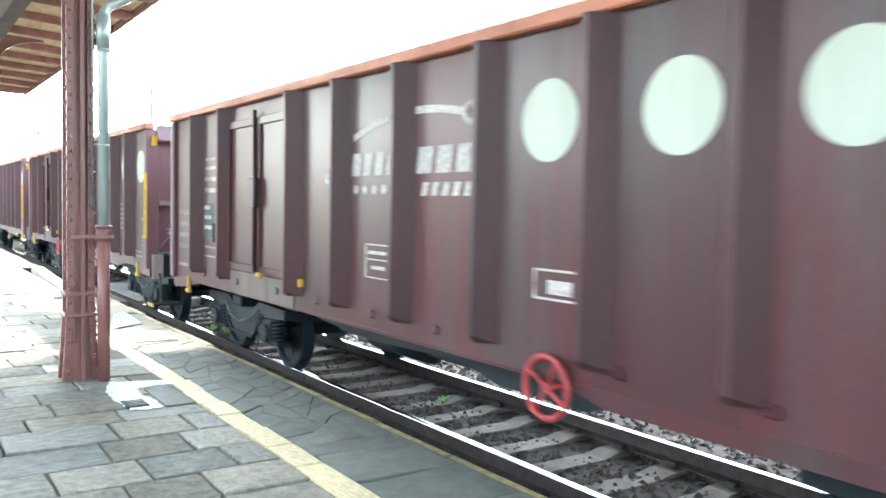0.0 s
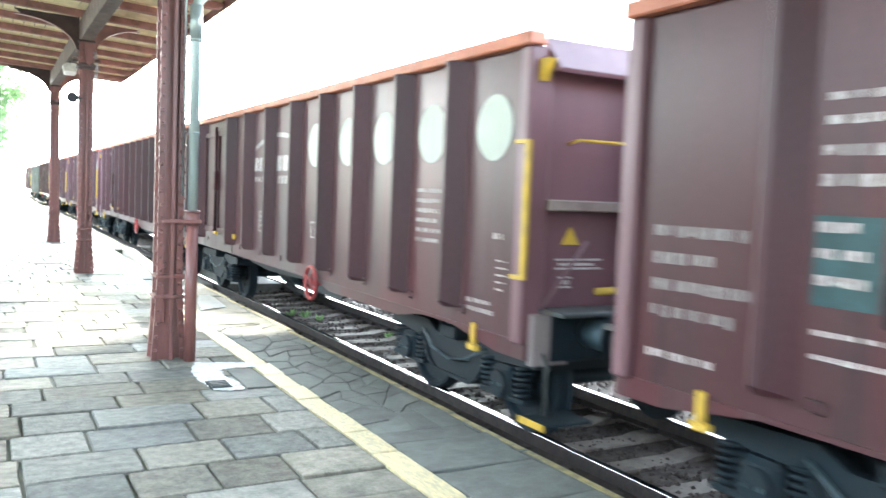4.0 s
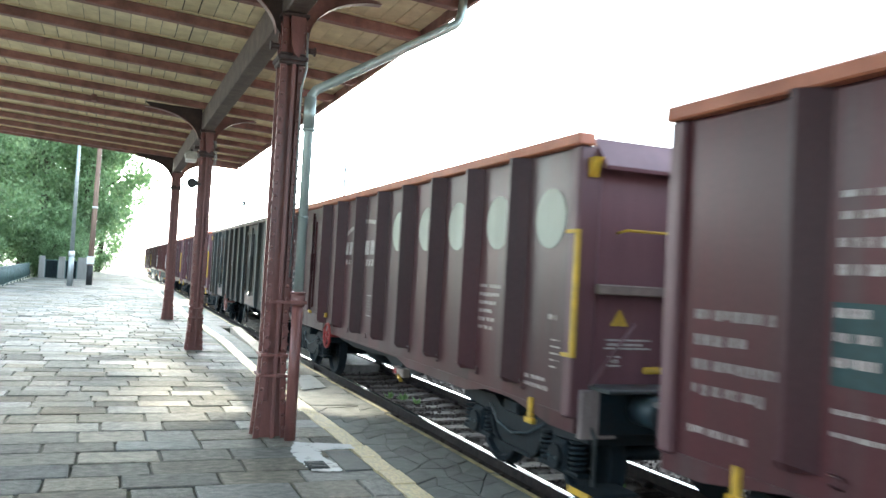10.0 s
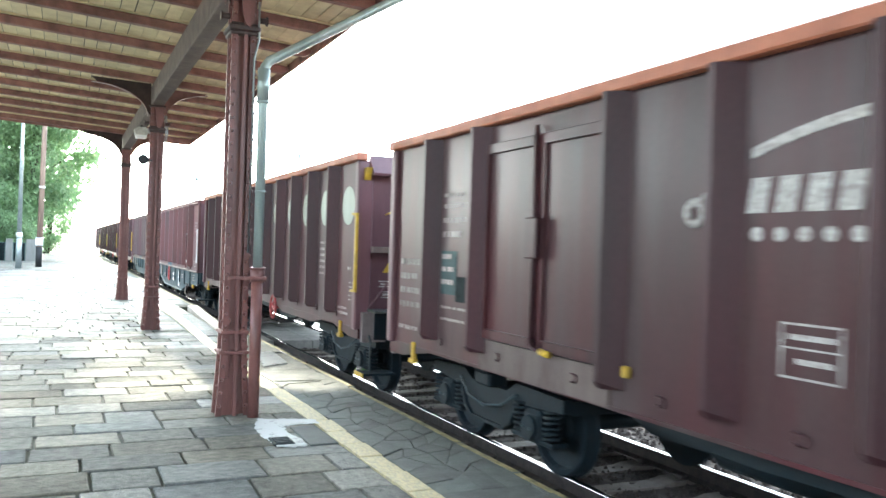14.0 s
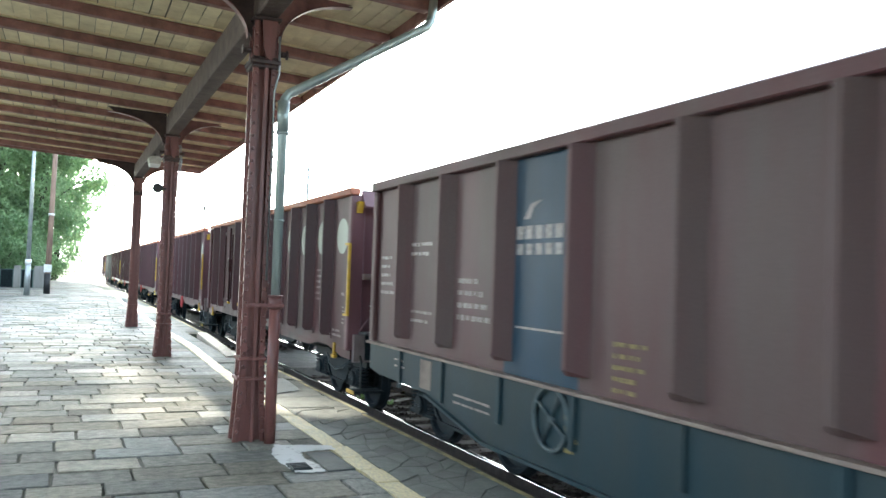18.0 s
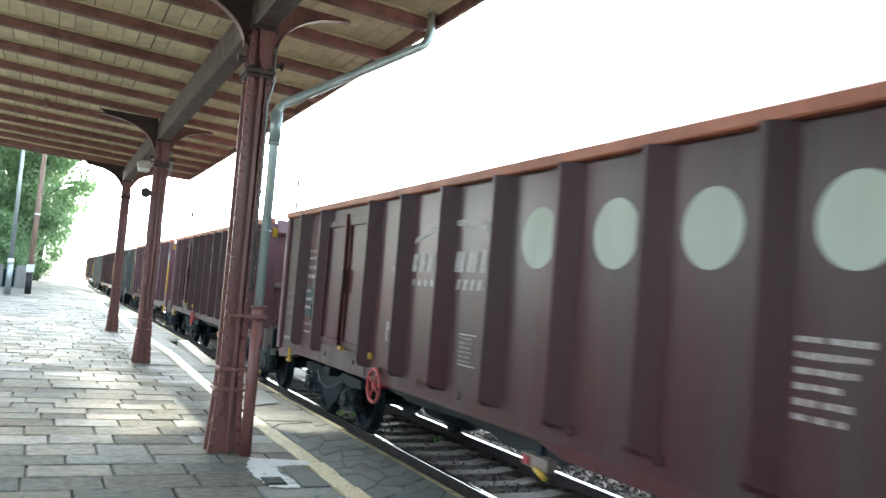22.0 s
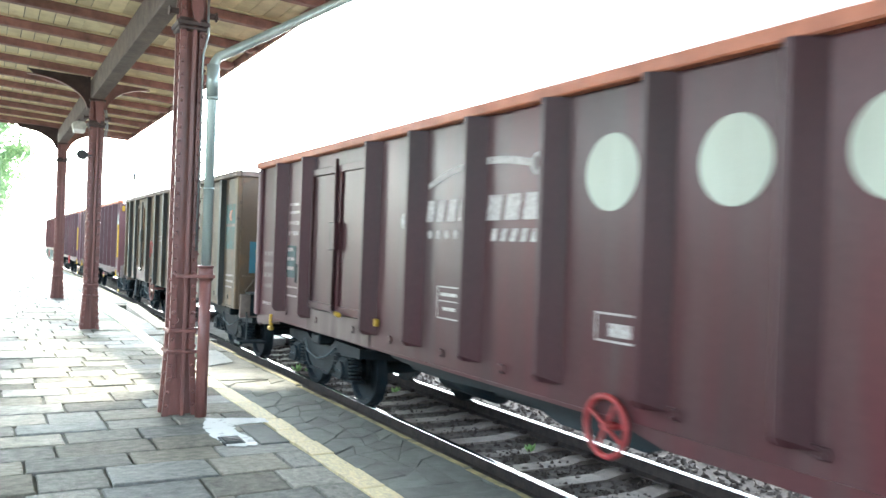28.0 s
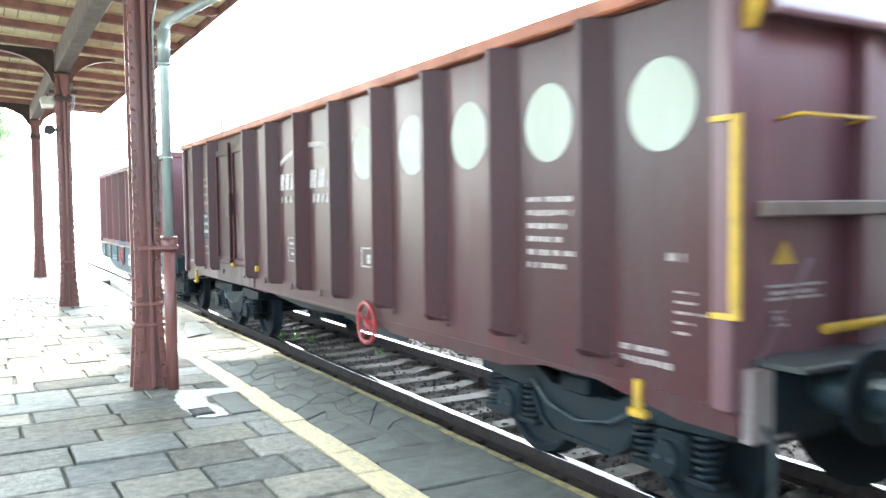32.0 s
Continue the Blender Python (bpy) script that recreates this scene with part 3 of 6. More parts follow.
tagged(part("canopy_roof", prism(bmesh.new(), [(CANOPY_X0, rafter_z(CANOPY_X0) + 0.174), (EAVE_X + 0.08, rafter_z(EAVE_X + 0.08) + 0.174), (EAVE_X + 0.08, rafter_z(EAVE_X + 0.08) + 0.25), (CANOPY_X0, rafter_z(CANOPY_X0) + 0.25)], "y", CANOPY_Y0, CANOPY_Y1 + 0.06), "roofing"), "grey felt covering on the canopy roof", "roof", kind="structure")
# longitudinal beam on the posts, with bolsters
BEAM_X = 1.545
# last two stand unseen behind the camera, under the added roof
POSTS = [8.31, 16.51, 24.78, 0.06, -8.2]
beam = part("beam", B(BEAM_X - 0.11, BEAM_X + 0.11, CANOPY_Y0, CANOPY_Y1, 4.25, rafter_z(BEAM_X), 0.012), "beam", canopy, "old grey-brown timber beam")
for y in POSTS:
    part("bearing_plate", B(BEAM_X - 0.14, BEAM_X + 0.14, y - 0.18, min(y + 0.18, CANOPY_Y1 + 0.05), 4.212, 4.246, 0.006), "post_dark", beam)
for y in (10.6, 17.4, 21.9):
    part("block", B(-0.60, -0.50, y + 0.08, y + 0.16, rafter_z(-0.55) + 0.0, rafter_z(-0.55) + 0.125, 0.006), "rafter", canopy)


def canopy_post():
    """A riveted iron post: four corner angles, web plates, a tee rib, flared foot, collar and two curved knee brackets."""
    top = empty("canopy_post")
    tall = 4.21

    def half(z):
        return 0.118 + 0.045 * max(0.0, 1 - z / 0.80) ** 1.3

    for sy in (-1, 1):
        web = bmesh.new()
        zs = [0.0, 0.2, 0.4, 0.6, 0.8, tall]
        prism(web, [(-half(z) + 0.01, z) for z in zs] + [(half(z) - 0.01, z) for z in zs[::-1]], "y", sy * 0.070, sy * 0.084)
        part("web_plate", web, "post_red", top)
        tee = bmesh.new()
        box(tee, 0.008, 0.022, *sorted((sy * 0.084, sy * 0.135)), 0.0, tall - 0.3)
        box(tee, -0.004, 0.034, *sorted((sy * 0.135, sy * 0.146)), 0.0, tall - 0.3, 0.003)
        part("tee_rib", tee, "post_red", top)
        for sx in (-1, 1):
            ang = bmesh.new()
            prism(ang, [(sx * half(z), z) for z in zs] + [(sx * (half(z) - 0.056), z) for z in zs[::-1]], "y", *sorted((sy * 0.118, sy * 0.130)))
            prism(ang, [(sx * half(z), z) for z in zs] + [(sx * (half(z) - 0.012), z) for z in zs[::-1]], "y", *sorted((sy * 0.084, sy * 0.118)))
            part("corner_angle", ang, "post_red", top)
    riv = bmesh.new()
    for sx in (-1, 1):
        for i in range(32):
            z = 0.10 + i * 0.128
            x = sx * (half(z) - 0.028)
            rod(riv, (x, -0.130, z), (x, -0.146, z), 0.019, 8, 0.009)
            rod(riv, (sx * half(z), -0.100, z + 0.06), (sx * (half(z) + 0.018), -0.100, z + 0.06), 0.019, 8, 0.009)
    tagged(part("rivets", riv, "post_red", top), kind="stuff")
    for z, g in ((0.80, 0.016), (0.60, 0.020)):
        part("band", B(-half(z) - g, half(z) + g, -0.150, 0.150, z, z + 0.035, 0.006), "post_red", top)
    part("foot_boss", B(-0.085, -0.035, -0.112, -0.084, 0.36, 0.60, 0.012), "post_red", top)
    part("knob", rod(bmesh.new(), (-0.06, -0.084, 0.92), (-0.06, -0.115, 0.92), 0.032, 12, 0.02), "post_red", top)
    cap = bmesh.new()
    for z0, z1, g in ((3.73, 3.77, 0.020), (3.77, 3.82, 0.036), (3.82, 3.85, 0.014)):
        box(cap, -half(3) - g, half(3) + g, -0.130 - g, 0.130 + g, z0, z1, 0.01)
    for sx in (-1, 1):
        rod(cap, (sx * 0.14, -0.10, 3.90), (sx * 0.215, -0.10, 3.90), 0.030, 10)
        rod(cap, (sx * 0.215, -0.10, 3.90), (sx * 0.23, -0.10, 3.90), 0.046, 10)
    part("collar", cap, "post_dark", top)
    f1 = half(3)
    for sx in (-1, 1):
        bm = bmesh.new()
        reach, low, high = (1.05 if sx < 0 else 0.80), 4.06, rafter_z(BEAM_X + (-0.6 if sx < 0 else 0.5)) - 0.002
        pts = [(sx * f1, low), (sx * f1, high), (sx * (f1 + reach), high + (0.03 if sx < 0 else -0.03))]
        for i in range(1, 14):
            a = i / 14 * math.pi / 2
            pts.append((sx * (f1 + 0.05 + (reach - 0.05) * (1 - math.sin(a))), high - 0.06 - (high - low - 0.06) * (1 - math.cos(a))))
        prism(bm, pts, "y", -0.012, 0.012)
        # same iron both sides: west web dark, east web browner as if lit
        knee = part("knee_bracket", bm, "post_dark" if sx < 0 else "rafter", top, "curved iron knee bracket")
        rim, last = bmesh.new(), None
        for i in range(15):
            a = i / 14 * math.pi / 2
            p = (sx * (f1 + 0.05 + (reach - 0.05) * (1 - math.sin(a))), high - 0.06 - (high - low - 0.06) * (1 - math.cos(a)))
            row = [rim.verts.new((p[0], w, p[1] + d)) for w, d in ((-0.05, 0), (0.05, 0), (0.05, -0.014), (-0.05, -0.014))]
            if last:
                for k in range(4):
                    rim.faces.new((last[k], last[(k + 1) % 4], row[(k + 1) % 4], row[k]))
            last = row
        bmesh.ops.recalc_face_normals(rim, faces=rim.faces)
        part("bracket_flange", rim, "post_red", knee)
    plate = bmesh.new()
    prism(plate, [(0.0, 3.84), (0.05, 3.80), (0.085, 3.90), (0.10, 4.21), (-0.05, 4.21), (-0.03, 3.94)], "y", -0.172, -0.150)
    part("gusset_plate", plate, "post_red", top)
    return tagged(top, "riveted red-brown cast-iron post holding up the canopy", "post", "posts under the canopy")


post = canopy_post()
post.matrix_basis = pose(BEAM_X, POSTS[0], 0)
for y in POSTS[1:]:
    copy_thing(post, pose(BEAM_X, y, 0))
# unseen wall, added to cut the western sky light on the train
tagged(part("wall_west", B(-11.5, -11.0, -40, 34, -0.2, 4.0, 0.01), "plaster"), "unseen plain cream wall added to cut western light", "wall", kind="structure")

# rainwater pipe beside the first post
pipe = empty("downpipe", pose(1.72, 8.06, 0))
part("cast_pipe", rod(bmesh.new(), (0, 0, 0), (0, 0, 1.40), 0.056, 16), "post_red", pipe, "red-brown cast-iron lower pipe")
sock = rod(rod(bmesh.new(), (0, 0, 1.32), (0, 0, 1.44), 0.070, 16), (0, 0, 1.44), (0, 0, 1.46), 0.078, 16)
part("socket", sock, "post_red", pipe)
clampb = B(-0.29, 0.075, -0.075, -0.06, 1.34, 1.375, 0.003)
box(clampb, 0.06, 0.075, -0.06, 0.08, 1.34, 1.375)
part("pipe_clamp", clampb, "post_red", pipe)
tube_pts = [(0, 0, 1.42), (0, 0, 3.36), (0.01, 0, 3.42), (0.05, -0.005, 3.48), (0.12, -0.012, 3.52), (1.38, -0.18, 4.29), (1.44, -0.19, 4.33), (1.48, -0.19, 4.39), (1.50, -0.19, 4.48), (1.52, -0.19, 4.74)]
part("zinc_pipe", tube(bmesh.new(), tube_pts, 0.047, 14), "zinc", pipe, "dull grey-green zinc pipe")
part("pipe_sleeve", rod(rod(bmesh.new(), (0, 0, 3.08), (0, 0, 3.40), 0.060, 16), (0, 0, 3.06), (0, 0, 3.085), 0.066, 16), "zinc", pipe)
for z in (2.2,):
    part("pipe_ring", ring(bmesh.new(), (0, 0, z), "z", 0.047, 0.009, 18, 6), "zinc", pipe)
tagged(pipe, "rainwater pipe, zinc above and red cast iron below", "downpipe")


# ---- open freight wagons; local y runs backwards along the train, z from the rail top ----
SIDE = 1.47              # half width at the side sheets


def wheelset(parent, y):
    """Two wheels on an axle, turning about its own origin."""
    ax = rod(bmesh.new(), (-0.95, 0, 0), (0.95, 0, 0), 0.075, 10)
    axle = part("wheelset", ax, "steel_dark", parent)
    axle.matrix_basis = pose(0, y, 0.46)
    for sx in (-1, 1):
        bm = bmesh.new()
        n = 32
        prof = [(0.685, 0.08), (0.685, 0.40), (0.682, 0.49), (0.705, 0.49), (0.715, 0.462), (0.815, 0.455), (0.815, 0.40), (0.765, 0.38), (0.755, 0.14), (0.80, 0.12), (0.80, 0.0)]
        rows = [[bm.verts.new((sx * p[0], p[1] * math.cos(i * math.tau / n), p[1] * math.sin(i * math.tau / n))) for i in range(n)] for p in prof]
        for a, b in zip(rows, rows[1:]):
            for i in range(n):
                f = bm.faces.new((a[i], b[i], b[(i + 1) % n], a[(i + 1) % n]))
                f.smooth = False
        for k in range(4):
            t = k * math.tau / 4
            rod(bm, (sx * 0.76, 0.26 * math.cos(t), 0.26 * math.sin(t)), (sx * 0.772, 0.26 * math.cos(t), 0.26 * math.sin(t)), 0.05, 8)
        bmesh.ops.remove_doubles(bm, verts=bm.verts, dist=0.0005)
        bmesh.ops.recalc_face_normals(bm, faces=bm.faces)
        # wheel joined to the axle's mesh, since both turn as one casting
        me = bpy.data.meshes.new("wheel")
        bm.to_mesh(me)
        bm.free()
        joined = bmesh.new()
        joined.from_mesh(axle.data)
        joined.from_mesh(me)
        joined.to_mesh(axle.data)
        joined.free()
        bpy.data.meshes.remove(me)
    return axle


def bogie(parent, y, dark="steel_dark"):
    """A two-axle bogie: deep cast side frames, axle boxes between nested coil springs, brake gear."""
    fr = bmesh.new()
    for sx in (-1, 1):
        out = [(-1.36, 0.66), (-1.36, 0.78), (-0.55, 0.80), (-0.36, 0.70), (0.36, 0.70), (0.55, 0.80), (1.36, 0.78), (1.36, 0.66), (0.62, 0.62), (0.52, 0.42), (0.36, 0.32), (-0.36, 0.32), (-0.52, 0.42), (-0.62, 0.62)]
        prism(fr, out, "x", sx * 0.98, sx * 1.07)
        # raised lip along the bottom of the frame's belly
        lip = [(-0.60, 0.58), (-0.48, 0.40), (-0.34, 0.315), (0.34, 0.315), (0.48, 0.40), (0.60, 0.58), (0.56, 0.60), (0.45, 0.43), (0.32, 0.35), (-0.32, 0.35), (-0.45, 0.43), (-0.56, 0.60)]
        prism(fr, lip, "x", sx * 1.07, sx * 1.10)
    box(fr, -0.98, 0.98, -0.22, 0.22, 0.42, 0.70, 0.02)
    for e in (-1.36, 1.28):
        box(fr, -0.98, 0.98, e, e + 0.08, 0.64, 0.76)
    frame_ob = part("bogie", fr, dark, parent, "dark sooty two-axle bogie")
    frame_ob.matrix_basis = pose(0, y, 0)
    for sx in (-1, 1):
        sb = rod(B(sx * 1.05 - 0.11, sx * 1.05 + 0.11, -0.16, 0.16, 0.70, 0.84, 0.02), (sx * 1.05, 0, 0.80), (sx * 1.05, 0, 0.92), 0.10, 14)
        part("side_bearer", sb, dark, frame_ob)
        pipe_b = tube(bmesh.new(), [(sx * 1.09, -0.60, 0.70), (sx * 1.13, -0.35, 0.56), (sx * 1.13, 0.0, 0.50), (sx * 1.13, 0.35, 0.56), (sx * 1.09, 0.60, 0.70)], 0.014, 6)
        part("brake_pipe", pipe_b, "steel_blue", frame_ob)
    for sy in (-1, 1):
        for sx in (-1, 1):
            ab = B(sx * 1.02 - 0.10, sx * 1.02 + 0.10, sy * 0.9 - 0.15, sy * 0.9 + 0.15, 0.32, 0.62, 0.035)
            box(ab, sx * 1.02 - 0.09, sx * 1.02 + 0.09, sy * 0.9 - 0.36, sy * 0.9 + 0.36, 0.33, 0.375, 0.01)
            rod(ab, (sx * 1.10, sy * 0.9, 0.46), (sx * 1.16, sy * 0.9, 0.46), 0.115, 16)
            box_ob = part("axle_box", ab, dark, frame_ob)
            for d in (-0.26, 0.26):
                cs = bmesh.new()
                pts = [(sx * 1.04 + 0.075 * math.cos(a), sy * 0.9 + d + 0.075 * math.sin(a), 0.38 + 0.28 * k / 48) for k, a in ((k, k * math.tau / 8) for k in range(49))]
                tube(cs, pts, 0.017, 5)
                part("coil_spring", cs, "steel_dark", frame_ob)
            part("box_bolts", rod(rod(bmesh.new(), (sx * 1.16, sy * 0.9 - 0.06, 0.46), (sx * 1.172, sy * 0.9 - 0.06, 0.46), 0.016, 6), (sx * 1.16, sy * 0.9 + 0.06, 0.46), (sx * 1.172, sy * 0.9 + 0.06, 0.46), 0.016, 6), "steel_blue", frame_ob)
            shoe = prism(bmesh.new(), [(sy * 0.40, 0.34), (sy * 0.40, 0.62), (sy * 0.47, 0.60), (sy * 0.45, 0.46), (sy * 0.47, 0.34)], "x", sx * 0.70, sx * 0.80)
            part("brake_shoe", shoe, dark, frame_ob)
        wheelset(frame_ob, sy * 0.9)
    part("brake_beam", rod(B(-0.9, 0.9, -0.42, -0.36, 0.40, 0.47), (-0.9, 0.39, 0.43), (0.9, 0.39, 0.43), 0.03, 8), dark, frame_ob)
    return frame_ob


def flat(bm, y0, y1, z0, z1, x=-SIDE - 0.0, t=0.004):
    """A thin painted patch on the near side sheet."""
    return box(bm, x - t, x, y0, y1, z0, z1)


def disc(bm, y, z, r, x=-SIDE, t=0.004, n=36):
    return rod(bm, (x, y, z), (x - t, y, z), r, n, None, False)


def text_lines(parent, name, y0, y1, z_top, rows, height, gap, material="stencil", x=-SIDE, seed=1, label=""):
    """Rows of unreadable lettering as plain bars of uneven length."""
    rng = random.Random(seed)
    bm = bmesh.new()
    for k in range(rows):
        z1 = z_top - k * (height + gap)
        end = y0 + (y1 - y0) * rng.uniform(0.55, 1.0)
        y = y0
        while y < end - 0.01:
            w = min(rng.uniform(0.03, 0.10), end - y)
            flat(bm, y1 + y0 - y - w, y1 + y0 - y, z1 - height * rng.uniform(0.58, 0.75), z1, x)
            y += w + rng.choice((0.016, 0.020, 0.045))
    return tagged(part(name, bm, material, parent, label or "faded white stencilled lettering"), kind="stuff")


def hat_rib(y, z0, z1, depth, wide, narrow, side):
    bm = bmesh.new()
    s = -1 if side == "near" else 1
    base = s * (SIDE - 0.005)
    foot = [(base, y - wide / 2), (base + s * depth, y - narrow / 2), (base + s * depth, y + narrow / 2), (base, y + wide / 2)]
    lo = [bm.verts.new((p[0], p[1], z0)) for p in foot]
    kink = [bm.verts.new((p[0], p[1], z0 + 0.05)) for p in foot]
    for i in (1, 2):
        lo[i].co.x = base + s * depth * 0.75
    hi = [bm.verts.new((p[0], p[1], z1)) for p in foot]
    for a, b in ((lo, kink), (kink, hi)):
        for i in range(4):
            bm.faces.new((a[i], b[i], b[(i + 1) % 4], a[(i + 1) % 4]))
    bm.faces.new(lo[::-1])
    bm.faces.new(hi)
    bmesh.ops.recalc_face_normals(bm, faces=bm.faces)
    return bm


def box_rib(y, z0, z1, depth, wide, side):
    s = -1 if side == "near" else 1
    xs = sorted((s * (SIDE - 0.005), s * (SIDE + depth)))
    bm = B(xs[0], xs[1], y - wide / 2, y + wide / 2, z0, z1, 0.006)
    xs = sorted((s * (SIDE + depth), s * (SIDE + depth + 0.012)))
    box(bm, xs[0], xs[1], y - wide / 2 - 0.025, y + wide / 2 + 0.025, z0 + 0.12, z1)
    return bm


def buffers(parent, half, end, dark="steel_dark"):
    """Two side buffers, a draw hook with its screw coupling and hoses at one end."""
    s = end
    for sx in (-1, 1):
        b = rod(bmesh.new(), (sx * 0.875, s * half, 1.05), (sx * 0.875, s * (half + 0.32), 1.05), 0.135, 18)
        rod(b, (sx * 0.875, s * (half + 0.32), 1.05), (sx * 0.875, s * (half + 0.50), 1.05), 0.10, 16)
        bf = part("buffer", b, "steel_blue", parent, "blue-grey steel side buffer")
        head = rod(bmesh.new(), (sx * 0.875, s * (half + 0.50), 1.05), (sx * 0.875, s * (half + 0.555), 1.05), 0.25, 22, 0.23)
        part("buffer_head", head, "steel_dark", bf)
    hook = B(-0.05, 0.05, min(s * half, s * (half + 0.42)), max(s * half, s * (half + 0.42)), 0.98, 1.10, 0.02)
    tube(hook, [(0, s * (half + 0.30), 1.0), (0, s * (half + 0.36), 0.80), (0, s * (half + 0.50), 0.78)], 0.03, 8)
    part("draw_hook", hook, dark, parent)
    for sx in (-0.28, 0.30):
        h = tube(bmesh.new(), [(sx, s * half, 0.92), (sx, s * (half + 0.14), 0.86), (sx, s * (half + 0.20), 0.70), (sx * 0.9, s * (half + 0.30), 0.60), (sx * 0.7, s * (half + 0.48), 0.66)], 0.022, 8)
        part("air_hose", h, "rubber", parent)


def wagon(kind, edges, doors, z0, z1, side_mat, rib_mat, chord_mat, end_mat, name="freight_wagon"):
    """An open high-sided wagon; edges are the panel joints from the front end, doors the (start, end) of double doors."""
    top = empty(name)
    half = edges[-1] / 2
    Y = [e - half for e in edges]
    chord = 0.10 if kind != "mixed" else 0.12
    # near side: one sheet for each bay
    for k, (a, b) in enumerate(zip(Y, Y[1:])):
        mats = side_mat if isinstance(side_mat, str) else side_mat[k]
        if any(abs(a + half - d0) < 0.02 for d0, _ in doors):
            head, low = z1 - chord, z0 + 0.24
            outline = [(a, low), (a, head), (b, head), (b, low), (b - 0.055, low), (b - 0.055, head - 0.165), (a + 0.055, head - 0.165), (a + 0.055, low)]
            part("door_frame", prism(bmesh.new(), outline, "x", -SIDE, -SIDE + 0.05), mats, top)
            part("door_sill", B(-SIDE - 0.012, -SIDE + 0.05, a + 0.02, b - 0.02, z0 - 0.02, z0 + 0.26, 0.004), "sill_dust" if kind == "discs" else "sill_pale", top, "dusty pale plate below the doors")
            mid = (a + b) / 2
            for l0, l1 in ((a + 0.06, mid - 0.01), (mid + 0.01, b - 0.06)):
                lf = B(-SIDE - 0.004, -SIDE + 0.03, l0, l1, z0 + 0.27, z1 - chord - 0.17, 0.004)
                for q in ((l0, l0 + 0.09, z0 + 0.27, z1 - chord - 0.17), (l1 - 0.09, l1, z0 + 0.27, z1 - chord - 0.17), (l0 + 0.09, l1 - 0.09, z0 + 0.27, z0 + 0.36), (l0 + 0.09, l1 - 0.09, z1 - chord - 0.26, z1 - chord - 0.17)):
                    box(lf, -SIDE - 0.034, -SIDE - 0.004, q[0], q[1], q[2], q[3], 0.005)
                leaf = part("door_leaf", lf, mats, top)
                yh = l0 + 0.02 if l0 < mid - 0.3 else l1 - 0.02
                for zz in (z0 + 0.5, z0 + 1.15, z1 - 0.5):
                    part("hinge", rod(bmesh.new(), (-SIDE - 0.045, yh, zz - 0.06), (-SIDE - 0.045, yh, zz + 0.06), 0.022, 8), rib_mat, leaf)
            bar = rod(bmesh.new(), (-SIDE - 0.055, mid, z0 + 0.28), (-SIDE - 0.055, mid, z1 - chord - 0.10), 0.022, 10)
            lock = part("lock_bar", bar, rib_mat, top, "vertical door locking bar")
            box_b = B(-SIDE - 0.10, -SIDE - 0.034, mid - 0.09, mid + 0.09, z0 + 1.02, z0 + 1.36, 0.012)
            part("lock_case", box_b, rib_mat, lock)
            hb = tube(bmesh.new(), [(-SIDE - 0.06, mid, z0 + 0.36), (-SIDE - 0.10, mid - 0.10, z0 + 0.30), (-SIDE - 0.10, mid - 0.26, z0 + 0.28)], 0.018, 8)
            part("lock_handle", hb, rib_mat, lock)
            part("handle_grip", tube(bmesh.new(), [(-SIDE - 0.10, mid - 0.22, z0 + 0.285), (-SIDE - 0.10, mid - 0.34, z0 + 0.275)], 0.028, 8), "yellow" if kind == "discs" else rib_mat, lock)
        else:
            pb = bmesh.new()
            n = 4
            grid = []
            for j in range(9):
                z = z0 + (z1 - chord - z0) * j / 8
                row = []
                for i in range(n + 1):
                    y = a + (b - a) * i / n
                    bow = 0.014 * math.sin(math.pi * i / n) * abs(noise.noise(Vector((k * 3.1 + i * 0.7, j * 0.45, 7.7 + half))))
                    row.append((-SIDE + bow, y, z))
                grid.append(row)
            fr = [[pb.verts.new(p) for p in r] for r in grid]
            bk = [[pb.verts.new((-SIDE + 0.03, p[1], p[2])) for p in r] for r in grid]
            for j in range(8):
                for i in range(n):
                    pb.faces.new((fr[j][i], fr[j + 1][i], fr[j + 1][i + 1], fr[j][i + 1])).smooth = True
                    pb.faces.new((bk[j][i], bk[j][i + 1], bk[j + 1][i + 1], bk[j + 1][i]))
            part("side_panel", pb, mats, top)
    # ribs
    for k, y in enumerate(Y[1:-1]):
        zlow = z0 - 0.02
        r = hat_rib(y, z0 + 0.13, z1 - chord, 0.15, 0.31, 0.05, "near") if kind != "grey" else box_rib(y, zlow, z1 - chord, 0.085, 0.085, "near")
        part("rib", r, rib_mat if isinstance(rib_mat, str) else rib_mat, top)
    for y, s in ((Y[0], 1), (Y[-1], -1)):
        yy = sorted((y, y + s * 0.14))
        part("corner_post", B(-SIDE - 0.06, -SIDE + 0.16, yy[0], yy[1], z0 - 0.02, z1 - chord, 0.02), end_mat if kind != "mixed" else rib_mat, top)
    for sx, nm in ((-1, "top_rail"), (1, "top_rail")):
        xs = sorted((sx * (SIDE - 0.07), sx * (SIDE + 0.09)))
        part(nm, B(xs[0], xs[1], Y[0] - 0.02, Y[-1] + 0.02, z1 - chord, z1, 0.012), chord_mat, top, "worn painted top rail")
    # far side as one sheet with its ribs
    fb = B(SIDE - 0.03, SIDE, Y[0], Y[-1], z0, z1 - chord)
    far = part("far_side", fb, side_mat if isinstance(side_mat, str) else side_mat[0], top)
    for y in Y[1:-1]:
        part("rib", hat_rib(y, z0, z1 - chord, 0.115, 0.29, 0.12, "far"), rib_mat, far)
    floor_b = B(-SIDE + 0.03, SIDE - 0.03, Y[0] + 0.1, Y[-1] - 0.1, 1.22, 1.27)
    part("wagon_floor", floor_b, "steel_dark", top)
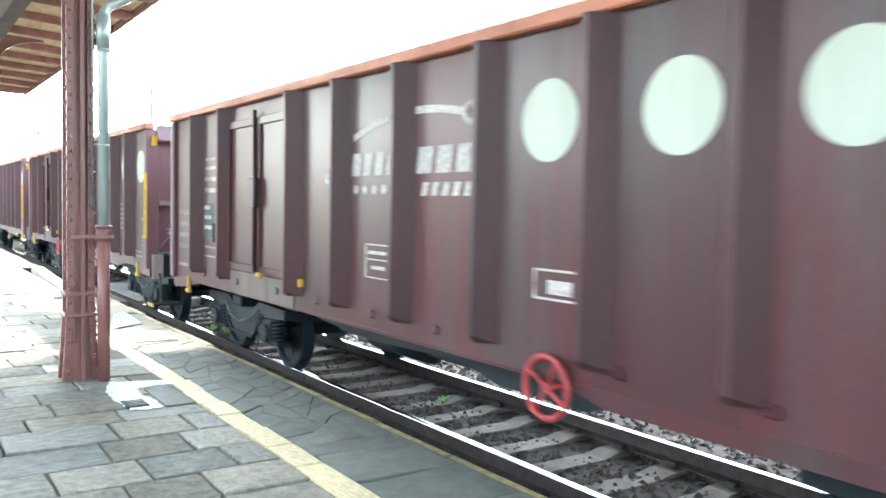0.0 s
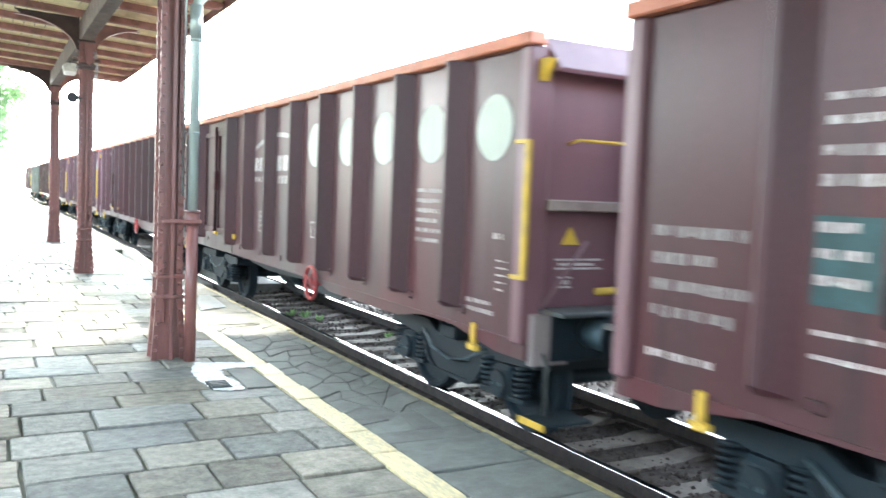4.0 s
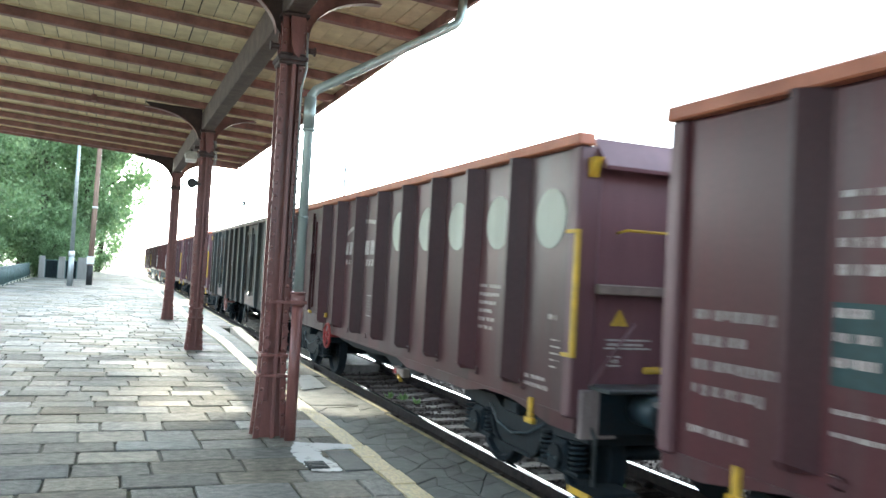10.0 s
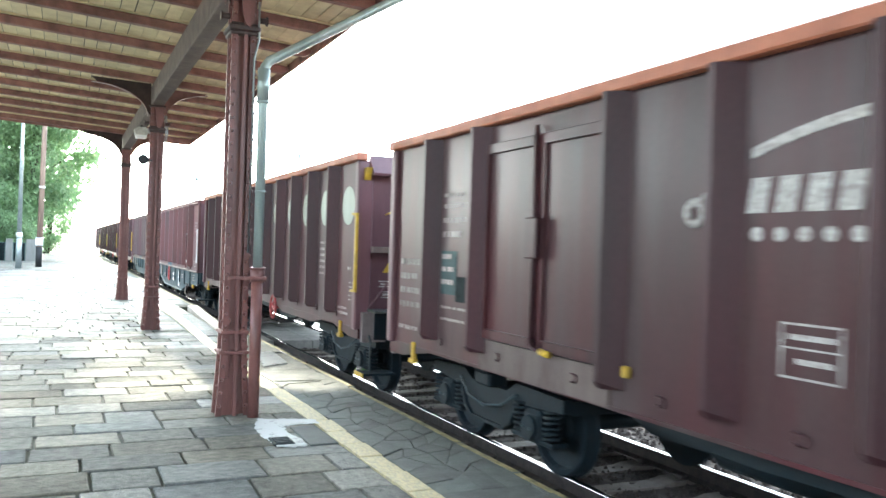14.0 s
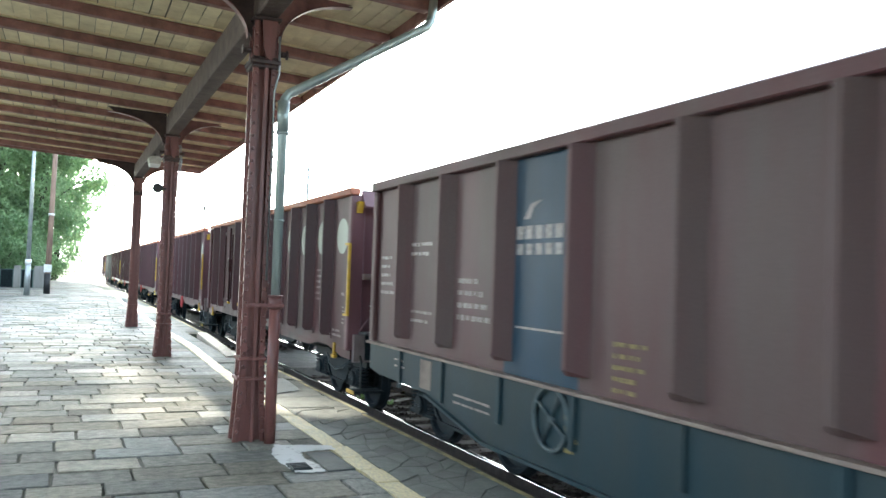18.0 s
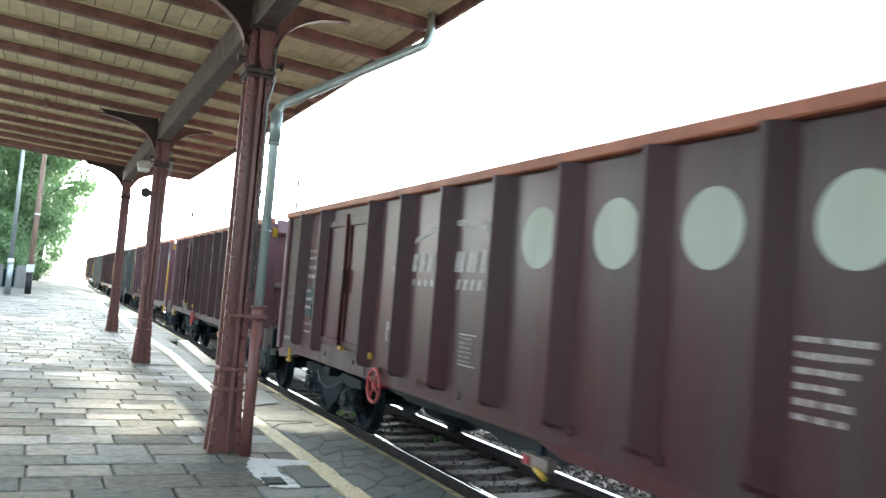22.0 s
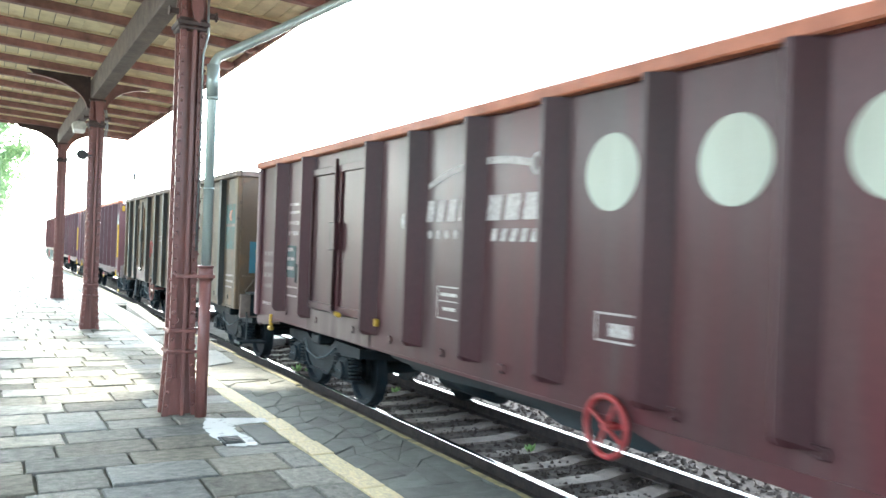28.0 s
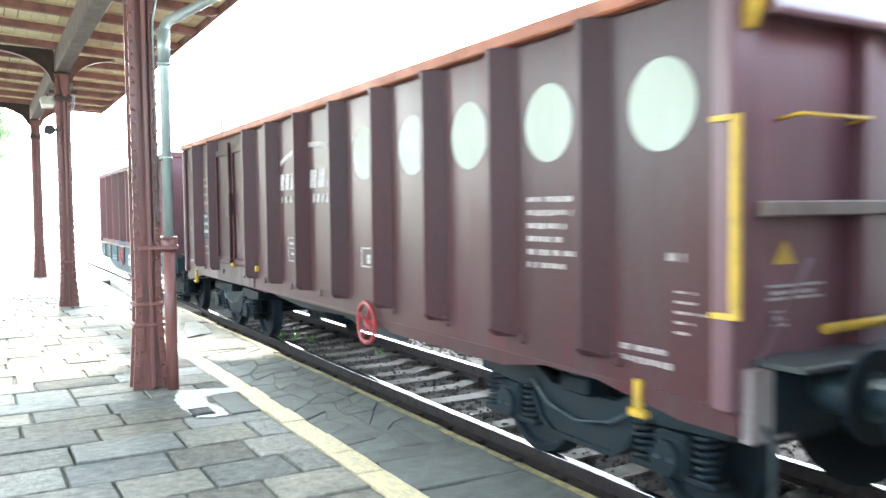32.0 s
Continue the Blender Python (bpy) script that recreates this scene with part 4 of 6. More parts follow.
    # end walls
    for y, s in ((Y[0], -1), (Y[-1], 1)):
        if kind != "discs":
            # flush sheet with a top flange and two outside posts
            yy = sorted((y - s * 0.03, y + s * 0.012))
            wall = part("end_wall", B(-SIDE + 0.01, SIDE - 0.01, yy[0], yy[1], 0.98 if kind == "grey" else 1.17, z1 - chord, 0.006), end_mat, top, "flat weathered steel end wall")
            yf = sorted((y - s * 0.03, y + s * 0.07))
            part("end_flange", B(-SIDE - 0.02, SIDE + 0.02, yf[0], yf[1], z1 - chord, z1 - 0.004, 0.008), chord_mat, wall)
            for x in (-0.36, 0.36):
                yb = sorted((y + s * 0.012, y + s * 0.11))
                part("end_post", B(x - 0.05, x + 0.05, yb[0], yb[1], 0.95, z1 - chord - 0.001, 0.01), rib_mat, wall)
            yr = sorted((y + s * 0.012, y + s * 0.03))
            part("end_seam", B(-SIDE + 0.05, -0.42, yr[0], yr[1], 1.48, 1.51), end_mat, wall)
        else:
            yy = sorted((y - s * 0.10, y - s * 0.06))
            wall = part("end_wall", B(-SIDE + 0.14, SIDE - 0.03, yy[0], yy[1], 1.02, z1 - 0.02), end_mat, top, "ribbed steel end wall")
            hood = bmesh.new()
            prism(hood, [(y - s * 0.06, z1 - 0.26), (y + s * 0.15, z1 - 0.30), (y + s * 0.16, z1 - 0.27), (y - s * 0.06, z1 - 0.03)], "x", -SIDE + 0.10, SIDE - 0.03)
            part("end_hood", hood, end_mat, wall)
            # pale material on the disc wagons' rib stands for light along its top
            for z in (1.98,):
                yb = sorted((y - s * 0.06, y + s * 0.05))
                part("end_rib", B(-SIDE + 0.14, SIDE - 0.05, yb[0], yb[1], z, z + 0.085, 0.01), "sill_pale" if kind == "discs" else end_mat, wall)
            for x in (-0.42, 0.42):
                yb = sorted((y - s * 0.06, y + s * 0.03))
                part("end_post", B(x - 0.06, x + 0.06, yb[0], yb[1], 1.10, z1 - 0.25, 0.01), end_mat, wall)
        hs = sorted((y - s * 0.02, y + s * 0.06))
        part("headstock", B(-1.28 if kind != "mixed" else -SIDE + 0.02, 1.28 if kind != "mixed" else SIDE - 0.02, hs[0], hs[1], 0.82, 1.165 if kind == "mixed" else 1.20, 0.015), "under_teal" if kind == "mixed" else "steel_dark", top)
        shelf = sorted((y - s * 0.05, y + s * 0.30))
        part("end_ledge", B(-SIDE + 0.12, SIDE - 0.12, shelf[0], shelf[1], 1.20, 1.235, 0.006), "rib_grey", top)
        cp = sorted((y - s * 0.01, y + s * 0.055))
        if kind != "mixed":
            part("corner_plate", B(-SIDE + 0.03, -1.10, cp[0], cp[1], 0.80, 1.195, 0.008), "corner_lit" if kind == "discs" else "sill_pale", top, "dusty plate at the corner of the frame, paled for light")
        diag = tube(bmesh.new(), [(-1.36, y + s * 0.05, 1.24), (-0.95, y + s * 0.03, 1.75)], 0.014, 6)
        part("end_stay", diag, end_mat, top)
        buffers(top, half + 0.06, s)
        hz = 2.50 if kind == "discs" else (2.14 if kind == "grey" else 2.42)
        rail_b = tube(bmesh.new(), [(-1.10, y - s * 0.06, hz), (-1.10, y + s * 0.07, hz + 0.02), (-0.50, y + s * 0.07, hz + 0.02), (-0.50, y - s * 0.06, hz)], 0.012, 8)
        part("end_handrail", rail_b, "yellow" if kind == "discs" else "white_sheet", top)
        # shunter's step and its hanger
        if s > 0:
            continue
        st = B(-1.50, -1.06, *sorted((y + s * 0.02, y + s * 0.34)), 0.40, 0.43, 0.004)
        step = part("step", st, "steel_dark", top, "steel footstep hung at the corner")
        edge = B(-1.512, -1.50, *sorted((y + s * 0.02, y + s * 0.34)), 0.385, 0.435)
        part("step_edge", edge, "yellow" if kind == "discs" else "steel_blue", step)
        part("step_hanger", tube(bmesh.new(), [(-1.33, y + s * 0.10, 0.43), (-1.33, y + s * 0.10, 0.82), (-1.33, y + s * 0.03, 0.90)], 0.019, 8), "rib_grey", step)
    # underframe
    uf = B(-0.24, 0.24, Y[0] + 0.1, Y[-1] - 0.1, 0.82, 1.10)
    for y in [Y[0] + 3.6 + i * 1.15 for i in range(6)]:
        if y < Y[-1] - 3.3:
            box(uf, -1.38, 1.38, y - 0.05, y + 0.05, 0.92, 1.10)
    part("underframe", uf, "steel_dark", top)
    if kind != "mixed":
        for x in (-0.62, 0.56):
            truss = prism(bmesh.new(), [(Y[0] + 2.9, 0.96), (Y[-1] - 2.9, 0.96), (Y[-1] - 3.7, 0.60), (Y[0] + 3.7, 0.60)], "x", x, x + 0.06)
            part("truss_beam", truss, "steel_dark", top)
    part("brake_cylinder", rod(bmesh.new(), (0.45, -0.6, 0.72), (0.45, 0.1, 0.72), 0.17, 16), "steel_dark", top)
    part("air_tank", rod(bmesh.new(), (-0.55, 0.9, 0.70), (-0.55, 1.9, 0.70), 0.19, 16), "steel_dark", top)
    return top


def hand_wheel(parent, y, z, material, r=0.27):
    hw = ring(bmesh.new(), (-SIDE - 0.05, y, z), "x", r, 0.022, 28, 8)
    for k in range(4):
        a = k * math.tau / 4 + 0.5
        rod(hw, (-SIDE - 0.05, y, z), (-SIDE - 0.05, y + r * math.cos(a), z + r * math.sin(a)), 0.014, 8)
    rod(hw, (-SIDE - 0.07, y, z), (-SIDE + 0.25, y, z), 0.032, 10)
    return part("brake_wheel", hw, material, parent, "spoked brake handwheel")


def hooks(parent, ys, z, material):
    for y in ys:
        part("rope_hook", tube(bmesh.new(), [(-SIDE, y + 0.045, z + 0.06), (-SIDE - 0.03, y + 0.02, z + 0.06), (-SIDE - 0.03, y - 0.035, z + 0.06), (-SIDE - 0.03, y - 0.045, z + 0.045), (-SIDE - 0.03, y - 0.045, z + 0.015), (-SIDE - 0.03, y - 0.035, z), (-SIDE - 0.03, y + 0.02, z), (-SIDE, y + 0.045, z)], 0.008, 6), material, parent)


def disc_wagon(wheel_y):
    """Oxide-red wagon with five pale discs, one double door and white markings."""
    E = [0, 1.12, 2.15, 3.18, 4.22, 5.29, 6.41, 7.50, 8.55, 10.60, 11.68, 12.86]
    w = wagon("discs", E, [(8.55, 10.60)], 0.98, 3.300, "red_side", "red_paint", "chord_orange", "end_red")
    h = 6.43
    for k, y in enumerate((0.55, 1.61, 2.65, 3.62, 4.67)):
        part("disc", disc(bmesh.new(), y - h, 2.62, 0.265), "mint", w, "pale mint painted disc")
    # sign: arc with ball ends, blocks for two words, dots
    for a0, a1 in ((7.30, 6.51), (6.27, 5.56)):
        n = 8
        pts = []
        for i in range(n + 1):
            y = a0 + (a1 - a0) * i / n
            pts.append((y - h, 2.790 - 0.165 * ((y - 6.25) / 1.05) ** 2))
        outline = pts + [(p[0], p[1] + 0.060) for p in pts[::-1]]
        part("sign_arc", prism(bmesh.new(), outline, "x", -SIDE - 0.004, -SIDE), "white_mark", w, "white arc of the painted sign")
    for y, z in ((5.50, 2.745), (7.75, 2.33)):
        part("sign_ring", ring(bmesh.new(), (-SIDE, y - h, z), "x", 0.070, 0.028, 20, 6), "white_mark", w, "white ring of the painted sign")
    part("sign_stem", prism(bmesh.new(), [(7.725 - h, 2.405), (7.685 - h, 2.365), (7.57 - h, 2.49), (7.61 - h, 2.53)], "x", -SIDE - 0.004, -SIDE), "white_mark", w)
    for y0, n, wd, z0, z1 in ((7.33, 4, 0.168, 2.315, 2.515), (6.24, 3, 0.235, 2.315, 2.525), (6.17, 5, 0.11, 2.14, 2.245)):
        for i in range(n):
            ya, yb = y0 - i * (wd + 0.035), y0 - i * (wd + 0.035) - wd + 0.03
            part("sign_block", prism(bmesh.new(), [(ya - h, z0), (yb - h, z0), (yb - 0.035 - h, z1), (ya - 0.035 - h, z1)], "x", -SIDE - 0.004, -SIDE), "white_mark", w)
    for i in range(5):
        part("sign_dot", rod(bmesh.new(), (-SIDE, 7.25 - i * 0.165 - h, 2.195), (-SIDE - 0.004, 7.25 - i * 0.165 - h, 2.195), 0.042, 14, None, False), "white_mark", w)
    if wheel_y > 6:
        text_lines(w, "stencil", 1.47 - h, 1.96 - h, 2.00, 6, 0.052, 0.032, seed=2)
    else:
        text_lines(w, "stencil", 1.32 - h, 1.86 - h, 2.12, 6, 0.055, 0.036, seed=2)
    text_lines(w, "stencil", 0.30 - h, 0.50 - h, 1.78, 1, 0.07, 0.04, seed=3)
    text_lines(w, "stencil", 0.21 - h, 0.44 - h, 1.57, 5, 0.022, 0.035, seed=4)
    text_lines(w, "stencil", 0.44 - h, 0.89 - h, 1.22, 2, 0.05, 0.02, seed=5)
    text_lines(w, "stencil", 11.78 - h, 12.58 - h, 1.94, 4, 0.095, 0.065, "stencil_faded", seed=6)
    text_lines(w, "stencil", 11.85 - h, 12.6 - h, 1.19, 1, 0.07, 0.05, seed=7)
    text_lines(w, "stencil", 10.74 - h, 11.45 - h, 2.63, 2, 0.06, 0.05, seed=8)
    text_lines(w, "stencil", 10.76 - h, 11.46 - h, 2.38, 2, 0.08, 0.06, seed=9)
    text_lines(w, "stencil", 10.76 - h, 11.46 - h, 1.48, 2, 0.04, 0.08, seed=10)
    part("rating_plate", flat(bmesh.new(), 11.12 - h, 11.48 - h, 1.60, 2.04), "teal_mark", w, "dark teal data panel")
    text_lines(w, "stencil", 11.14 - h, 11.46 - h, 2.01, 3, 0.07, 0.06, x=-SIDE - 0.004, seed=11)
    part("label_holder", B(-SIDE - 0.03, -SIDE, 10.74 - h, 11.08 - h, 1.54, 1.79, 0.006), "black_plate", w, "dark waybill holder")
    if wheel_y < 6:
        box_b = bmesh.new()
        for q in ((4.36, 4.375, 1.47, 1.67), (4.765, 4.78, 1.47, 1.67), (4.375, 4.765, 1.47, 1.485), (4.375, 4.765, 1.655, 1.67)):
            flat(box_b, q[0] - h, q[1] - h, q[2], q[3])
        flat(box_b, 4.42 - h, 4.64 - h, 1.51, 1.60)
        tagged(part("load_table", box_b, "white_mark", w, "white outlined load table"), kind="stuff")
    box_b = bmesh.new()
    if wheel_y > 6:
        for q in ((7.58, 7.60, 1.48, 1.70), (7.93, 7.95, 1.48, 1.70), (7.60, 7.93, 1.48, 1.495), (7.60, 7.93, 1.685, 1.70), (7.64, 7.80, 1.52, 1.60), (7.70, 7.90, 1.61, 1.67), (5.66, 6.01, 1.40, 1.412), (5.66, 6.01, 1.698, 1.71)):
            flat(box_b, q[0] - h, q[1] - h, q[2], q[3])
        text_lines(w, "load_figures", 5.67 - h, 6.0 - h, 1.68, 6, 0.036, 0.009, "stencil_faded", seed=30, label="faded figures of the load table")
    else:
        for q in ((6.66, 6.675, 1.42, 1.72), (7.045, 7.06, 1.42, 1.72), (6.675, 7.045, 1.42, 1.432), (6.675, 7.045, 1.708, 1.72), (6.675, 7.045, 1.58, 1.59), (6.72, 6.95, 1.50, 1.53), (6.70, 7.0, 1.63, 1.66)):
            flat(box_b, q[0] - h, q[1] - h, q[2], q[3])
    tagged(part("load_table", box_b, "white_mark", w, "white outlined load table"), kind="stuff")
    for s in (0, 1):
        grab = bmesh.new()
        yg = -h - 0.03
        xg = (-SIDE - 0.09) if s == 0 else (SIDE + 0.05)
        box(grab, xg - 0.012, xg + 0.028, yg - 0.045, yg + 0.005, 1.46, 2.50, 0.006)
        box(grab, xg - 0.012, xg + 0.028, yg + 0.005, yg + 0.13, 2.47, 2.50)
        box(grab, xg - 0.012, xg + 0.028, yg + 0.005, yg + 0.13, 1.46, 1.49)
        part("grab_rail", grab, "yellow", w, "yellow painted grab rail")
    part("tie_bracket", prism(bmesh.new(), [(-h - 0.10, 3.10), (-h + 0.02, 3.10), (-h + 0.02, 2.94), (-h - 0.03, 2.94)], "x", -SIDE + 0.02, -SIDE + 0.10), "yellow", w, "yellow bracket under the top rail")
    tri = bmesh.new()
    prism(tri, [(-1.13, 1.72), (-0.96, 1.72), (-1.045, 1.86)], "y", -h + 0.052, -h + 0.060)
    part("warning_triangle", tri, "yellow", w, "small yellow warning triangle")
    lb = bmesh.new()
    for q in ((-1.18, -0.72, 1.595, 1.61), (-1.18, -0.72, 1.525, 1.54), (-1.15, -0.80, 1.555, 1.575), (-1.14, -1.02, 1.38, 1.395), (-1.14, -1.02, 1.455, 1.47), (-1.12, -1.04, 1.41, 1.44)):
        box(lb, q[0], q[1], -h + 0.052, -h + 0.06, q[2], q[3])
    part("end_label", lb, "white_mark", w, "white end wall label")
    lever = tube(bmesh.new(), [(-0.85, -h - 0.05, 1.36), (-0.40, -h - 0.10, 1.38), (-0.10, -h - 0.10, 1.42)], 0.030, 8)
    part("uncoupling_lever", lever, "yellow", w, "yellow lever on the end wall")
    for y in (0.73, 12.13):
        hk = B(-SIDE - 0.030, -SIDE + 0.02, y - h - 0.03, y - h + 0.03, 0.84, 1.02, 0.01)
        box(hk, -SIDE - 0.045, -SIDE + 0.02, y - h - 0.075, y - h + 0.06, 0.79, 0.845, 0.012)
        part("tow_hook", hk, "yellow", w, "yellow tow hook below the sill")
    sill = bmesh.new()
    box(sill, -SIDE, -SIDE + 0.05, -h + 0.1, h - 0.1, 0.95, 0.979)
    prism(sill, [(1.7 - h, 0.95), (4.5 - h, 0.95), (4.1 - h, 0.87), (2.2 - h, 0.87)], "x", -SIDE + 0.001, -SIDE + 0.03)
    for s in (-1, 1):
        prism(sill, [(s * h, 0.975), (s * h, 0.84), (s * (h - 0.40), 0.84), (s * (h - 1.15), 0.955), (s * (h - 1.15), 0.975)], "x", -SIDE - 0.002, -SIDE + 0.03)
    part("sole_bar", sill, "red_side", w)
    part("brake_rigging", prism(bmesh.new(), [(3.9 - h, 0.949), (9.0 - h, 0.949), (8.7 - h, 0.82), (7.6 - h, 0.76), (6.0 - h, 0.80), (5.6 - h, 0.70), (4.6 - h, 0.70)], "x", -1.12, -1.06), "steel_dark", w, "dark brake rigging below the sill")
    hooks(w, [y - h for y in (0.9, 1.9, 3.0, 4.0, 5.9, 6.9, 8.0, 9.0, 10.2, 11.4)], 1.08, "red_paint")
    hand_wheel(w, wheel_y - h, 0.92, "hand_red", 0.20)
    if wheel_y > 6:
        gear = part("brake_changeover", B(-1.40, -1.30, 4.41 - h, 4.81 - h, 0.69, 0.80, 0.008), "sill_pale", w, "dusty pale brake changeover plate")
        part("lever_grip", tube(bmesh.new(), [(-1.41, 4.56 - h, 0.70), (-1.43, 4.39 - h, 0.66)], 0.025, 8), "yellow", gear, "yellow lever grip")
        part("red_tag", B(-1.415, -1.40, 4.67 - h, 4.77 - h, 0.71, 0.78), "hand_red", gear, "red painted corner")
        part("gear_bracket", B(-1.36, -1.31, 4.57 - h, 4.65 - h, 0.79, 0.96), "steel_dark", gear)
    part("lamp_iron", B(-SIDE - 0.05, -SIDE, 8.33 - h, 8.39 - h, 1.21, 1.29, 0.01), "yellow", w)
    bogie(w, 1.75 - h)
    bogie(w, h - 1.75)
    return tagged(w, "oxide-red open freight wagon with five pale discs", "freight wagon", "wagons of the train")


def plank_wagon(label, tint, patch):
    """Standard two-door open wagon with narrow blue-grey ribs."""
    E = [0, 1.05, 2.15, 4.38, 5.50, 6.60, 7.70, 8.86, 10.82, 11.90, 12.92]
    w = wagon("grey", E, [(2.15, 4.38), (8.86, 10.82)], 0.96, 3.268, tint, "rib_grey", "chord_grey", tint)
    h = 6.46
    if patch == "teal":
        part("paint_patch", flat(bmesh.new(), 4.57 - h, 5.36 - h, 2.06, 2.66), "faded_teal", w, "faded teal paint patch")
        part("paint_patch", flat(bmesh.new(), 0.20 - h, 0.94 - h, 1.94, 2.72), "faded_teal", w, "faded teal paint patch")
        part("sign_crescent", prism(bmesh.new(), [(0.52 - h, 2.62), (0.66 - h, 2.60), (0.72 - h, 2.52), (0.66 - h, 2.44), (0.54 - h, 2.43), (0.60 - h, 2.52)], "x", -SIDE - 0.008, -SIDE - 0.004), "chord_orange", w, "orange crescent of a painted sign")
        part("sign_line", flat(bmesh.new(), 0.32 - h, 0.90 - h, 2.33, 2.38, -SIDE - 0.004), "sill_pale", w)
        g = tube(bmesh.new(), [(-SIDE - 0.006, 8.65 - h, 1.60), (-SIDE - 0.006, 8.64 - h, 1.95), (-SIDE - 0.006, 8.50 - h, 2.03), (-SIDE - 0.006, 8.34 - h, 1.90), (-SIDE - 0.006, 8.36 - h, 1.75), (-SIDE - 0.006, 8.66 - h, 1.72), (-SIDE - 0.006, 8.34 - h, 1.72), (-SIDE - 0.006, 8.16 - h, 1.98), (-SIDE - 0.006, 8.12 - h, 1.45)], 0.022, 6)
        part("graffiti", g, "graffiti", w, "red sprayed scrawl")
    else:
        part("paint_patch", flat(bmesh.new(), 0.22 - h, 0.90 - h, 1.95, 2.70), "faded_teal", w, "faded teal paint patch")
        part("paint_patch", flat(bmesh.new(), 4.5 - h, 5.3 - h, 2.12, 2.20), "rust_mark", w, "faint rusty paint bar")
        part("paint_patch", flat(bmesh.new(), 4.5 - h, 5.2 - h, 1.90, 1.96), "rust_mark", w, "faint rusty paint bar")
    part("end_panel", B(-1.30, -0.44, -h - 0.018, -h - 0.011, 1.55, 2.08), "end_blue", w, "blue painted rectangle on the end wall")
    lab = bmesh.new()
    for k in range(4):
        box(lab, -1.20 + 0.06 * (k % 2), -0.58 - 0.07 * (k % 3), -h - 0.022, -h - 0.018, 1.90 - 0.11 * k, 1.935 - 0.11 * k)
    part("end_lettering", lab, "faded_yellow", w, "small faded yellow lettering bars")
    part("lamp_bracket", B(-1.08, -0.98, -h - 0.05, -h - 0.012, 1.36, 1.42, 0.008), "sill_pale", w)
    for k, (a, b, z, r) in enumerate(((7.0, 7.6, 2.15, 2), (4.25, 4.9, 1.5, 2), (0.3, 0.85, 1.5, 3), (11.95, 12.6, 2.3, 2))):
        text_lines(w, "stencil", a - h, b - h, z, r, 0.05, 0.05, seed=20 + k)
    for y in (3.6, 10.29):
        fs = tube(bmesh.new(), [(-SIDE - 0.02, y - h - 0.27, 0.95), (-SIDE - 0.06, y - h - 0.27, 0.50), (-SIDE - 0.06, y - h + 0.27, 0.50), (-SIDE - 0.02, y - h + 0.27, 0.95)], 0.028, 8)
        part("stirrup", fs, "rib_grey", w, "steel stirrup step")
    part("sole_bar", B(-SIDE - 0.012, -SIDE + 0.05, -h + 0.1, h - 0.1, 0.93, 0.968, 0.004), tint, w)
    hooks(w, [y - h for y in (0.6, 1.6, 4.6, 5.8, 7.0, 8.3, 11.3, 12.3)], 1.08, "rib_grey")
    hand_wheel(w, 8.0 - h, 0.82, "post_red", 0.29)
    part("label_holder", B(-SIDE - 0.03, -SIDE, 12.25 - h, 12.55 - h, 1.55, 1.85, 0.006), "black_plate", w, "dark waybill holder")
    bogie(w, 1.85 - h)
    bogie(w, h - 1.85)
    return tagged(w, label, "freight wagon", "wagons of the train")


